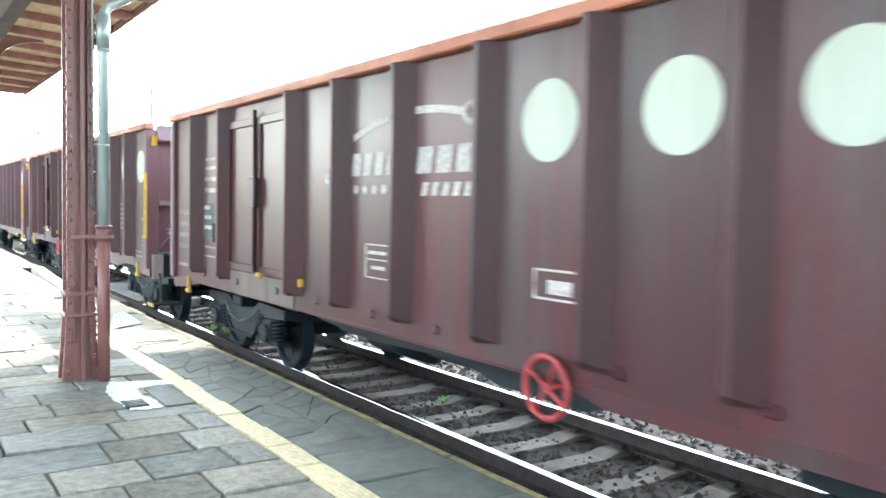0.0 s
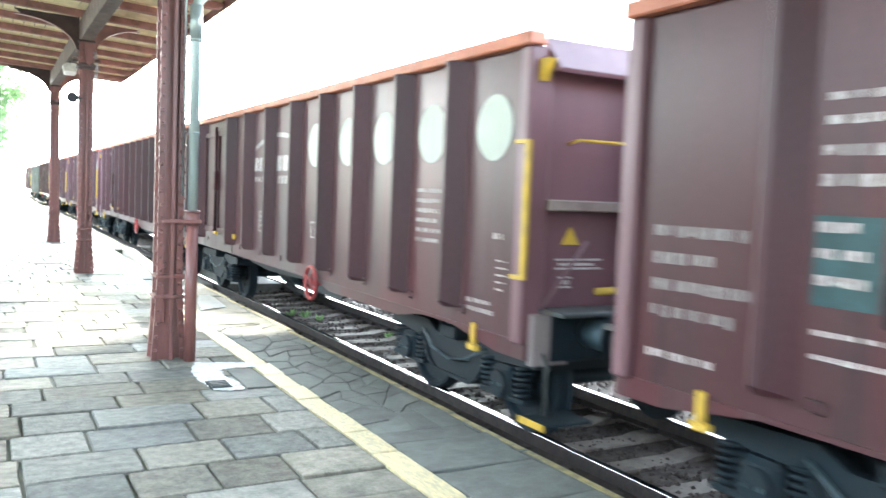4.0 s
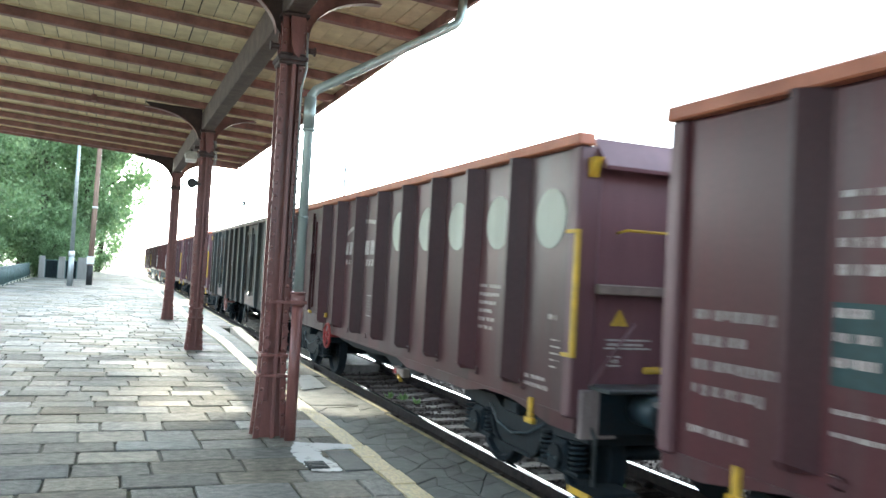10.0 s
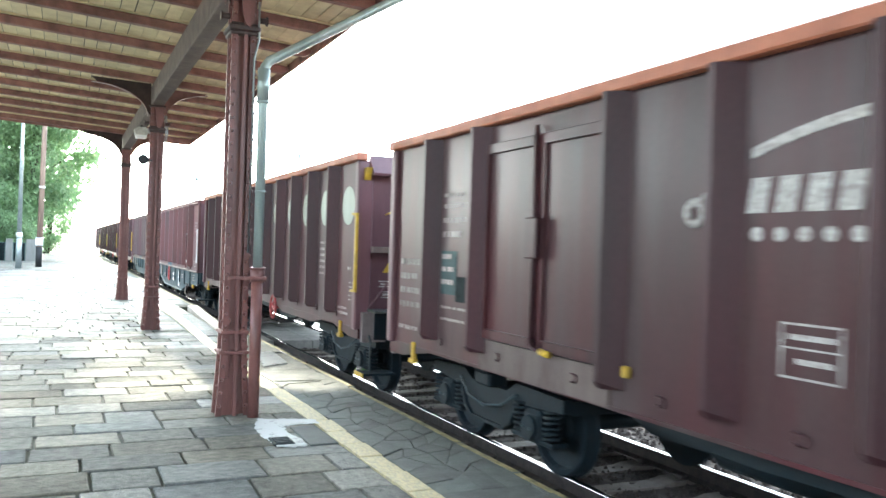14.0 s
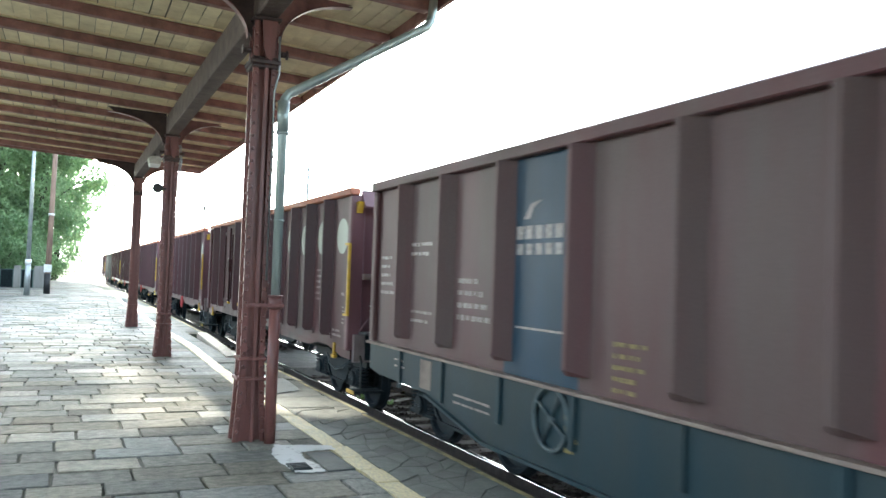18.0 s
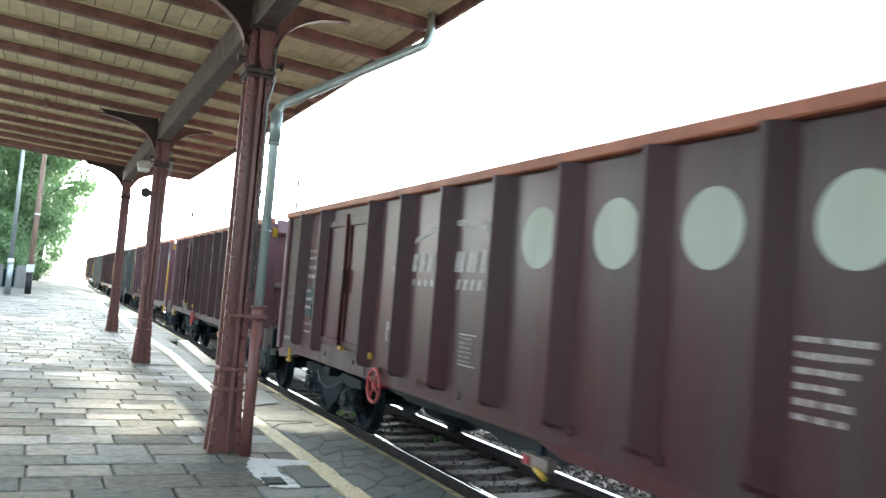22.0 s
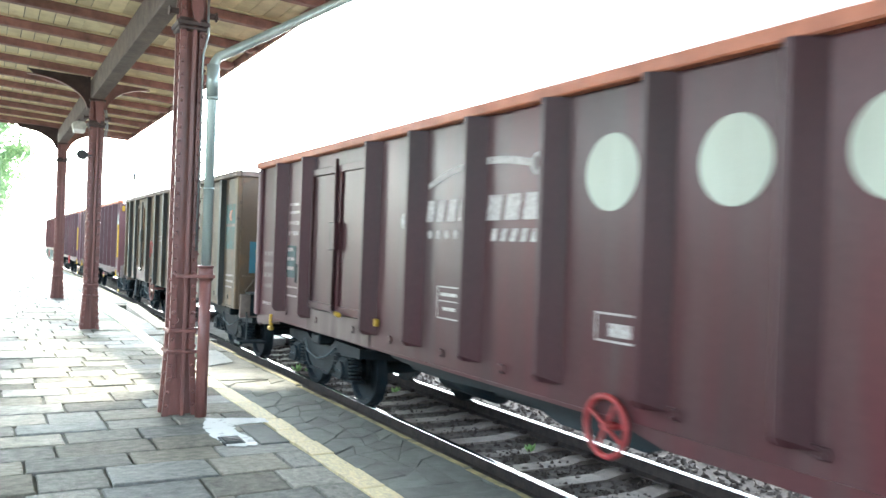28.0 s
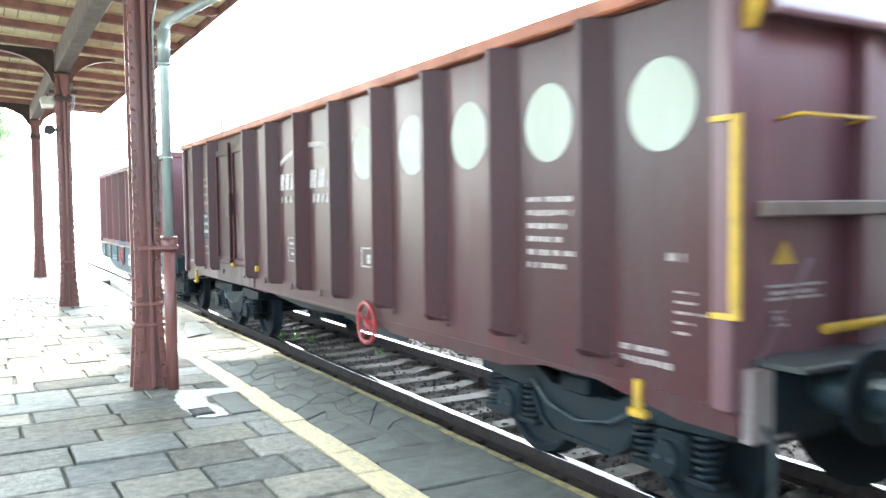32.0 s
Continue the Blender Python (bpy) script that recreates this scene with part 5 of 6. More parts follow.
def belly_wagon(label, blue_bay, wheel_mat):
    """Shorter wagon on a deep dark-teal fish-bellied underframe, one bay painted blue."""
    E = [0, 1.49, 2.70, 3.92, 5.14, 6.40, 7.62, 8.90, 10.10, 11.20]
    base = "mix_red" if wheel_mat == "hand_red" else "dusk_red"
    mats = [base] * 9
    mats[blue_bay] = "blue_panel"
    w = wagon("mixed", E, [], 1.18, 3.275, mats, base, base, "end_red")
    h = 5.60
    belly = bmesh.new()
    prism(belly, [(-h, 0.84), (-h, 1.17), (h, 1.17), (h, 0.84), (h - 0.3, 0.79), (h - 1.9, 0.76), (h - 3.3, 0.50), (-h + 3.3, 0.50), (-h + 1.9, 0.76), (-h + 0.3, 0.79)], "x", -SIDE - 0.03, -SIDE + 0.03)
    part("sole_plate", belly, "under_teal", w, "dark teal fish-bellied side sill")
    prism_f = prism(bmesh.new(), [(-h, 0.84), (-h, 1.17), (h, 1.17), (h, 0.84), (h - 1.9, 0.76), (h - 3.3, 0.50), (-h + 3.3, 0.50), (-h + 1.9, 0.76)], "x", SIDE - 0.03, SIDE + 0.03)
    part("sole_plate", prism_f, "under_teal", w, "dark teal fish-bellied side sill")
    part("sill_ledge", B(-SIDE - 0.10, -SIDE, -h, h, 1.165, 1.195, 0.004), "sill_pale", w, "dusty pale ledge above the sill")
    part("belly_flange", prism(bmesh.new(), [(h - 1.9, 0.76), (h - 3.3, 0.50), (-h + 3.3, 0.50), (-h + 1.9, 0.76), (-h + 1.9, 0.73), (-h + 3.3, 0.47), (h - 3.3, 0.47), (h - 1.9, 0.73)], "x", -SIDE - 0.07, -SIDE + 0.03), "under_teal", w)
    for y in [e - h for e in E[1:-1]]:
        part("sill_stiffener", B(-SIDE - 0.06, -SIDE - 0.028, y - 0.04, y + 0.04, 0.72, 1.163, 0.004), "under_teal", w)
    # small lower door in the second bay
    d = bmesh.new()
    for q in ((1.58, 2.62, 2.26, 2.32), (1.58, 1.68, 1.24, 2.26), (2.52, 2.62, 1.24, 2.26)):
        box(d, -SIDE - 0.05, -SIDE, q[0] - h, q[1] - h, q[2], q[3], 0.006)
    door = part("hatch_frame", d, base, w)
    part("hatch_door", B(-SIDE - 0.02, -SIDE - 0.001, 1.70 - h, 2.50 - h, 1.24, 2.24, 0.006), base, w, "low side hatch door")
    part("hatch_lever", tube(bmesh.new(), [(-SIDE - 0.05, 2.3 - h, 1.46), (-SIDE - 0.07, 2.1 - h, 1.42)], 0.024, 8), "white_mark", w, "pale hatch lever")
    part("hatch_shelf", B(-SIDE - 0.14, -SIDE - 0.03, 1.58 - h, 2.62 - h, 1.20, 1.225, 0.004), "sill_pale", w)
    y0, y1 = E[blue_bay] - h, E[blue_bay + 1] - h
    part("sign_crescent", prism(bmesh.new(), [(y1 - 0.30, 2.60), (y1 - 0.42, 2.74), (y1 - 0.60, 2.76), (y1 - 0.46, 2.70), (y1 - 0.40, 2.60)], "x", -SIDE - 0.004, -SIDE), "white_mark", w, "white crescent of a painted sign")
    for i in range(5):
        part("sign_block", flat(bmesh.new(), y1 - 0.30 - i * 0.16, y1 - 0.18 - i * 0.16, 2.42, 2.54), "white_mark", w)
        part("sign_block", flat(bmesh.new(), y1 - 0.30 - i * 0.16, y1 - 0.19 - i * 0.16, 2.28, 2.38), "white_mark", w)
    part("sign_line", flat(bmesh.new(), y0 + 0.15, y1 - 0.2, 1.62, 1.64), "white_mark", w)
    for k, (a, b, z, r, hh) in enumerate(((10.45, 10.95, 2.30, 5, 0.06), (9.1, 9.95, 2.45, 2, 0.06), (9.2, 9.9, 1.66, 2, 0.05), (7.85, 8.65, 2.05, 4, 0.075), (0.4, 1.05, 2.62, 4, 0.035), (0.5, 1.05, 1.48, 3, 0.02))):
        text_lines(w, "stencil", a - h, b - h, z, r, hh, 0.05, seed=40 + k)
    for k, (a, b, z) in enumerate(((0.5, 1.05, 1.08), (9.9, 10.3, 1.05), (7.8, 8.6, 0.86), (3.0, 3.5, 1.0))):
        text_lines(w, "stencil", a - h, b - h, z, 3 if k == 0 else 2, 0.035, 0.04, x=-SIDE - 0.03, seed=50 + k)
    if base == "dusk_red":
        for k, (a, b, z, r) in enumerate(((6.30, 6.52, 0.98, 4), (3.25, 3.55, 0.92, 2), (5.55, 5.95, 1.62, 5))):
            text_lines(w, "stencil", a - h, b - h, z, r, 0.05, 0.035, "faded_yellow", -SIDE - 0.03 if z < 1.1 else -SIDE, 60 + k, "faded yellow stencilled lettering")
        part("sill_plate", flat(bmesh.new(), 9.2 - h, 9.5 - h, 0.80, 1.12, -SIDE - 0.03), "sill_pale", w, "pale grey patch on the sill")
    else:
        part("white_plate", flat(bmesh.new(), 5.46 - h, 5.72 - h, 0.70, 0.98, -SIDE - 0.03), "white_sheet", w, "white square plate on the sill")
        part("plate_dot", disc(bmesh.new(), 5.59 - h, 0.84, 0.06, -SIDE - 0.034), "black_plate", w)
        part("white_plate", flat(bmesh.new(), 4.0 - h, 4.28 - h, 0.58, 1.08, -SIDE - 0.03), "white_sheet", w, "white stained plate on the sill")
        part("pale_plate", flat(bmesh.new(), 9.2 - h, 9.5 - h, 0.80, 1.12, -SIDE - 0.03), "sill_pale", w, "pale grey patch on the sill")
    part("grab_rail", B(-SIDE - 0.09, -SIDE - 0.05, -h + 0.02, -h + 0.08, 1.45, 2.42, 0.008), "white_sheet", w, "pale upright grab rail")
    part("tow_hook", B(-SIDE - 0.04, -SIDE + 0.02, 0.94 - h, 1.06 - h, 0.67, 0.79, 0.02), "yellow", w, "yellow tow hook below the sill")
    lab = bmesh.new()
    for q in ((-1.28, -1.0, 1.74, 1.80), (-0.98, -0.55, 1.82, 1.86), (-0.98, -0.58, 1.64, 1.69)):
        box(lab, q[0], q[1], -h - 0.018, -h - 0.011, q[2], q[3])
    part("end_label", lab, "white_mark", w, "white end wall label")
    fs = tube(bmesh.new(), [(-SIDE - 0.04, 1.7 - h, 0.78), (-SIDE - 0.08, 1.7 - h, 0.45), (-SIDE - 0.08, 2.2 - h, 0.45), (-SIDE - 0.04, 2.2 - h, 0.76)], 0.024, 8)
    part("stirrup", fs, "sill_pale", w, "steel stirrup step")
    hand_wheel(w, 6.7 - h, 0.92, wheel_mat, 0.26)
    bogie(w, 1.75 - h)
    bogie(w, h - 1.75)
    return tagged(w, label, "freight wagon", "wagons of the train")


# the train, front to back: kind of wagon, length over buffers
master = {"discs": disc_wagon(4.58), "rear": disc_wagon(8.09), "grey": plank_wagon("weathered olive-grey open freight wagon with two doors", "grey_side", "red"),
          "tan": plank_wagon("rusty tan open freight wagon with faded teal patches", "tan_side", "teal"),
          "belly": belly_wagon("brick-red open wagon on a dark teal fish-bellied frame", 5, "hand_red"),
          "shade": belly_wagon("dusty brick-red open wagon on a dark teal frame", 5, "steel_blue")}
KINDS = ("discs rear rear discs discs rear rear rear grey discs discs belly shade discs discs rear rear rear "
         "tan discs tan rear discs belly").split()
# where each wagon's front end stands along the train, in metres from the first
FRONTS = (0.0, 14.198, 28.261, 42.159, 56.057, 69.956, 84.152, 98.163, 111.89, 125.864, 139.898, 153.833,
          166.253, 178.39, 192.4, 206.433, 220.649, 234.746, 248.567, 262.388, 276.415, 290.777, 304.576, 318.616)
TRAIN, used = [], set()
for k, front in zip(KINDS, FRONTS):
    length = {"belly": 11.2, "shade": 11.2, "grey": 12.92, "tan": 12.92}.get(k, 12.86)
    w = master[k] if k not in used else copy_thing(master[k], Matrix.Identity(4))
    used.add(k)
    TRAIN.append((w, front + length / 2))


# small unevenness of the pull, second by second, in metres
UNEVEN = [0.02, 0.04, -0.03, -0.08, 0.0, 0.0, 0.0, -0.01, 0.08, -0.08, 0.02, 0.0, 0.04, 0.03, -0.01, 0.0, 0.0, 0.01, 0.0, -0.02, 0.02, 0.0, 0.02, 0.03, -0.04, 0.0, 0.0, 0.0, -0.01, 0.01, 0.0, -0.09, 0.08]


def train_run(t):
    """How far the train has come by t seconds, gathering a little speed."""
    return 0.69103 + 9.06175 * t + 0.010335 * t * t + 0.0000092 * t ** 3 + float(np.interp(t, range(33), UNEVEN))


# what sets single wagons apart: a yellow waybill in its holder, pale scuffs down a rib
part("waybill", B(-SIDE - 0.036, -SIDE - 0.031, 10.78 - 6.43, 11.00 - 6.43, 1.58, 1.76), "yellow", TRAIN[21][0], "yellow waybill in its holder")
part("paint_scuff", prism(bmesh.new(), [(2.125 - 6.43, 3.12), (2.165 - 6.43, 3.12), (2.17 - 6.43, 2.0), (2.155 - 6.43, 1.2), (2.13 - 6.43, 1.2), (2.14 - 6.43, 2.2)], "x", -SIDE - 0.150, -SIDE - 0.146), "white_mark", TRAIN[17][0], "pale scuff down a side rib")

for w, mid in TRAIN:
    x, y, h = track_at(mid)
    w.matrix_basis = pose(x, y, RAIL_Z, 0, 0, h)


# ---- things on the platform and beyond ----
lamp = empty("platform_lamp", pose(1.50, 19.45, 0.16))
part("lamp_housing", prism(bmesh.new(), [(-0.12, 3.86), (-0.145, 3.98), (-0.08, 4.03), (0.08, 4.03), (0.145, 3.98), (0.12, 3.86)], "y", -0.17, 0.17), "lamp_body", lamp, "off-white lamp housing")
part("diffuser", prism(bmesh.new(), [(-0.105, 3.80), (-0.118, 3.858), (0.118, 3.858), (0.105, 3.80)], "y", -0.15, 0.15), "white_sheet", lamp, "milky lamp glass, unlit")
part("lamp_stem", rod(bmesh.new(), (0, 0, 4.02), (0, 0, 4.092), 0.02, 8), "black", lamp)
tagged(lamp, "small unlit lamp hanging under the canopy beam", "lamp")

speaker = empty("loudspeaker", pose(1.29, 16.25, 3.18))
part("horn", rod(rod(bmesh.new(), (0, -0.02, 0), (0, -0.16, 0), 0.045, 18, 0.098), (0, 0.10, 0), (0, -0.02, 0), 0.05, 16), "black", speaker, "dark round horn")
part("speaker_bracket", rod(bmesh.new(), (0, 0.05, 0), (0.18, 0.10, 0.02), 0.014, 8), "black", speaker)
tagged(speaker, "dark round loudspeaker bracketed to a canopy post", "loudspeaker")

# thin cable conduits up the second post
for dx in (0.135, 0.165):
    c = tube(bmesh.new(), [(BEAM_X + dx, POSTS[1] - 0.06, 2.3), (BEAM_X + dx, POSTS[1] - 0.06, 3.55), (BEAM_X + dx + 0.03, POSTS[1] - 0.06, 3.74), (BEAM_X + dx, POSTS[1] - 0.06, 4.07)], 0.012, 6)
    tagged(part("cable_conduit", c, "galv"), "thin grey cable conduit fixed along a canopy post", "conduit")
c = tube(bmesh.new(), [(BEAM_X + 0.10, POSTS[0] - 0.14, 1.6), (BEAM_X + 0.10, POSTS[0] - 0.14, 3.5), (BEAM_X + 0.14, POSTS[0] - 0.15, 3.7), (BEAM_X + 0.13, POSTS[0] - 0.15, 4.07)], 0.012, 6)
tagged(part("cable_conduit", c, "galv"), "thin grey cable conduit fixed along a canopy post", "conduit")

pole = empty("lamp_pole", pose(-2.09, 48.6, 0))
part("pole_foot", rod(bmesh.new(), (0, 0, -0.035), (0, 0, 1.9), 0.15, 18, 0.14), "galv", pole)
part("pole_shaft", rod(bmesh.new(), (0, 0, 1.9), (0, 0, 10.0), 0.115, 18, 0.07), "galv", pole)
part("pole_band", rod(bmesh.new(), (0, 0, 1.62), (0, 0, 1.90), 0.156, 18), "white_sheet", pole, "white notice wrapped round the pole")
tagged(pole, "tall tapered grey metal pole on the platform", "pole")

pole = empty("timber_pole", pose(-1.2, 51.5, 0))
part("pole_shaft", rod(bmesh.new(), (0, 0, -0.035), (0.10, 0, 9.4), 0.16, 16, 0.12), "wood_pole", pole)
part("pole_foot", rod(bmesh.new(), (0, 0, 0), (0, 0, 1.15), 0.17, 16), "black", pole, "blackened foot of the pole")
part("notice", B(-0.20, 0.20, -0.185, -0.170, 1.22, 1.66, 0.004), "white_sheet", pole, "white notice on the pole")
part("pole_band", rod(bmesh.new(), (0.05, 0, 4.45), (0.051, 0, 4.56), 0.165, 16), "white_sheet", pole, "pale band round the pole")
tagged(pole, "brown wooden pole with a white notice", "pole")


def fence_bay(length=2.4):
    top = empty("fence_bay")
    for y in (0.0, length):
        part("fence_post", rod(bmesh.new(), (0, y, -0.15), (0, y, 1.12), 0.03, 8), "fence_paint", top)
    for z in (0.18, 1.05):
        part("fence_rail", rod(bmesh.new(), (0, 0, z), (0, length, z), 0.022, 8), "fence_paint", top)
    for i in range(1, 16):
        part("bar", rod(bmesh.new(), (0, i * length / 16, 0.18), (0, i * length / 16, 1.05), 0.012, 6), "fence_paint", top)
    return tagged(top, "faded blue-green tubular railing beside the platform", "fence", "railing bays")


bay = fence_bay()
bay.matrix_basis = pose(-4.55, 35.0, -0.1, 0, 0, 1.75)
for i in range(1, 13):
    copy_thing(bay, pose(-4.55 - 0.0733 * i, 35.0 + 2.4 * i, -0.1, 0, 0, 1.75))

# low concrete wall with dark metal gates beyond the poles
tagged(part("boundary_wall", B(-4.75, -4.36, 63, 63.3, -0.1, 1.52, 0.02), "concrete"), "weathered grey concrete gate pier", "gate pier", "gate piers")
for x0, x1 in ((-3.51, -3.09), (-2.29, -1.40)):
    tagged(part("boundary_wall", B(x0, x1, 63, 63.3, -0.1, 1.52, 0.02), "concrete"), "weathered grey concrete gate pier", "gate pier", "gate piers")
for x0, x1 in ((-4.35, -3.52), (-3.08, -2.30)):
    gt = empty("metal_gate", pose(x0, 63.1, 0))
    w = x1 - x0
    part("gate_sheet", B(0.03, w - 0.03, 0.0, 0.02, 0.02, 1.22, 0.004), "black_plate", gt)
    gf_b = B(0.0, 0.05, -0.02, 0.04, -0.05, 1.27)
    box(gf_b, w - 0.05, w, -0.02, 0.04, -0.05, 1.27)
    box(gf_b, 0.05, w - 0.05, -0.02, 0.04, 1.22, 1.27)
    part("gate_frame", gf_b, "fence_paint", gt)
    tagged(gt, "dark sheet-metal gate between concrete piers", "gate", "metal gates")

# overhead line masts beyond the train
def mast(x, y, tall, arm):
    top = empty("line_mast", pose(x, y, -0.62))
    part("mast_pole", rod(bmesh.new(), (0, 0, 0), (0, 0, tall), 0.06, 12, 0.05), "mast_grey", top)
    if arm:
        part("cantilever", tube(bmesh.new(), [(0, 0, tall - 0.05), (-0.6, 0, tall + 0.35), (-1.3, 0, tall + 0.82)], 0.035, 8), "mast_grey", top)
        part("insulator", rod(rod(bmesh.new(), (-0.02, 0, tall - 0.25), (-0.02, 0, tall + 0.12), 0.085, 10), (-0.02, 0, tall + 0.12), (-0.02, 0, tall + 0.2), 0.05, 10), "black", top)
        part("stay", rod(bmesh.new(), (0, 0, tall - 0.5), (-0.6, 0, tall + 0.35), 0.02, 6), "mast_grey", top)
    return tagged(top, "slim dark steel mast behind the train", "mast", "line masts")


mast(9.0, 34.2, 6.84, False)
mast(8.5, 60.0, 6.72, True)


# ---- trees ----
def tree(name, height, spread, seed, leaf_mat, leaves, low=0.12, leaf_size=0.16):
    rng = random.Random(seed)
    top = empty(name)
    trunk = bmesh.new()
    pts, p = [], Vector((0, 0, -0.3))
    for i in range(7):
        pts.append(p.copy())
        p += Vector((rng.uniform(-0.18, 0.18), rng.uniform(-0.18, 0.18), height * 0.11))
    for a, b, k in zip(pts, pts[1:], range(7)):
        rod(trunk, a, b, 0.30 * (1 - k * 0.11) * height / 14, 9, 0.30 * (1 - (k + 1) * 0.11) * height / 14)
    part("trunk", trunk, "bark", top)
    centres = []
    for k in range(26):
        a = rng.uniform(0, math.tau)
        z = height * (low + (0.98 - low) * (k + rng.random()) / 26)
        u = (z / height - low) / (1 - low)
        reach = spread * (0.45 + 0.6 * math.sin(math.pi * min(1, 0.12 + 0.85 * u)) ** 0.8) * rng.uniform(0.45, 1.0)
        end = Vector((reach * math.cos(a), reach * math.sin(a), z))
        start = Vector((0, 0, max(0.8, z * 0.62)))
        if k % 2 == 0:
            limb = rod(bmesh.new(), start, end, 0.09, 6, 0.02)
            part("limb", limb, "bark", top)
        for j in range(4):
            centres.append(start.lerp(end, 0.45 + 0.2 * j) + Vector((rng.gauss(0, 0.5), rng.gauss(0, 0.5), rng.gauss(0, 0.4))))
    r = np.random.default_rng(seed)
    c = np.array([tuple(q) for q in centres])[r.integers(0, len(centres), leaves)]
    c = c + r.normal(0, 1, (leaves, 3)) * np.array([0.62, 0.62, 0.48]) * spread / 5
    u = r.normal(size=(leaves, 3)) + np.array([0, 0, -0.3])
    u /= np.linalg.norm(u, axis=1, keepdims=True)
    v = np.cross(u, r.normal(size=(leaves, 3)))
    v /= np.linalg.norm(v, axis=1, keepdims=True)
    n = np.cross(u, v)
    s = leaf_size * r.uniform(0.6, 1.4, (leaves, 1))
    quad = np.stack([c - u * s, c + v * s * 0.55 + n * s * 0.15, c + u * s, c - v * s * 0.55 + n * s * 0.15], 1).reshape(-1, 3)
    me = bpy.data.meshes.new("crown")
    me.from_pydata(quad.tolist(), [], np.arange(leaves * 4).reshape(-1, 4).tolist())
    me.materials.append(M[leaf_mat])
    crown = new("crown", me)
    crown.parent = top
    return top


for args, places in ((("broadleaf_tree", 22.5, 5.6, 21, "leaf", 30000, 0.22, 0.14), ((-2.2, 76.0, 0), (-7.0, 92.0, 120))),
                     (("broadleaf_tree", 21.0, 5.4, 5, "leaf", 30000, 0.08, 0.14), ((-8.6, 66.0, 0), (-13.5, 60.0, 70), (-6.5, 86.0, 140), (-17.0, 76.0, 200), (-7.2, 78.0, 310))),
                     (("broadleaf_tree", 17.0, 4.8, 8, "leaf", 24000, 0.08, 0.14), ((-5.2, 73.0, 20), (-10.5, 53.0, 100), (-1.6, 98.0, 250), (-9.8, 58.0, 180)))):
    base = tagged(tree(*args), "tall broadleaf tree with a dense green crown", "tree", "trees beside the platform")
    for i, (x, y, a) in enumerate(places):
        m = pose(x, y, -0.1, 0, 0, a)
        if i:
            copy_thing(base, m)
        else:
            base.matrix_basis = m
shrub = tagged(tree("shrub", 3.4, 1.9, 11, "leaf", 5000, 0.05, 0.11), "leafy green shrub behind the railing", "shrub", "shrubs behind the railing")
shrub.matrix_basis = pose(-8.4, 58.0, -0.1)
for x, y, a in ((-8.2, 48.0, 50), (-4.4, 66.0, 120), (-2.9, 69.5, 200), (-8.6, 41.0, 300), (-3.4, 66.5, 20)):
    copy_thing(shrub, pose(x, y, -0.1, 0, 0, a))


# weeds between the sleepers
def weed(seed):
    rng = random.Random(seed)
    bm = bmesh.new()
    for i in range(26):
        a, t = rng.uniform(0, math.tau), rng.uniform(0.3, 1.0)
        r, h = rng.uniform(0.02, 0.10), rng.uniform(0.05, 0.14)
        b = Vector((r * 0.3 * math.cos(a), r * 0.3 * math.sin(a), 0))
        e = Vector((r * math.cos(a), r * math.sin(a), h * t))
        side = Vector((-math.sin(a), math.cos(a), 0)) * 0.014
        v = [bm.verts.new(q) for q in (b - side * 0.3, b.lerp(e, 0.6) - side, e, b.lerp(e, 0.6) + side)]
        bm.faces.new(v)
    return part("weed", bm, "leaf_light")


weed_a = weed(1)
weed_a.matrix_basis = pose(5.31, 7.64, -0.55)
tagged(weed_a, "small yellow-green weed growing in the ballast", "weed", "weeds in the ballast", "stuff")
for x, y, a, s in ((4.92, 13.77, 40, 1.5), (5.49, 11.52, 90, 1.0), (4.75, 14.0, 130, 1.3), (5.05, 13.4, 200, 1.2), (5.9, 9.4, 20, 0.8), (4.6, 17.8, 250, 1.2), (5.2, 20.4, 10, 1.3)):
    ob = copy_thing(weed_a, pose(x, y, -0.55, 0, 0, a))
    ob.scale = (s, s, s)


# ---- paving: stone slabs in rows across the platform ----
def slab_mesh(name, material, seed, jag=0.010, h=0.037):
    """A worn slab of unit size with broken edges; drawn out to each stone's own size."""
    rng = random.Random(seed)
    bm = bmesh.new()
    out = []
    for a, b in (((-0.5, -0.5), (0.5, -0.5)), ((0.5, -0.5), (0.5, 0.5)), ((0.5, 0.5), (-0.5, 0.5)), ((-0.5, 0.5), (-0.5, -0.5))):
        for t in (0.0, 0.35, 0.7):
            out.append((a[0] + (b[0] - a[0]) * t + rng.uniform(-jag, jag), a[1] + (b[1] - a[1]) * t + rng.uniform(-jag, jag)))
    lo = [bm.verts.new((x, y, -h)) for x, y in out]
    up = [bm.verts.new((x, y, -0.007)) for x, y in out]
    hi = [bm.verts.new((x * 0.976, y * 0.968, rng.uniform(-0.0015, 0.0015))) for x, y in out]
    k = len(out)
    for a, b in ((lo, up), (up, hi)):
        for i in range(k):
            bm.faces.new((a[i], a[(i + 1) % k], b[(i + 1) % k], b[i]))
    bm.faces.new(hi)
    me = bpy.data.meshes.new(name)
    bm.normal_update()
    bm.to_mesh(me)
    bm.free()
    me.materials.append(M[material])
    return me


LINE_L, LINE_R = 2.205, 2.405
rng = random.Random(12)
stone_meshes = [slab_mesh("paving_slab", "stone", k) for k in range(8)]
edge_meshes = [slab_mesh("edge_slab", "edge_stone", 30 + k, 0.03) for k in range(6)]
verts, faces = [], []


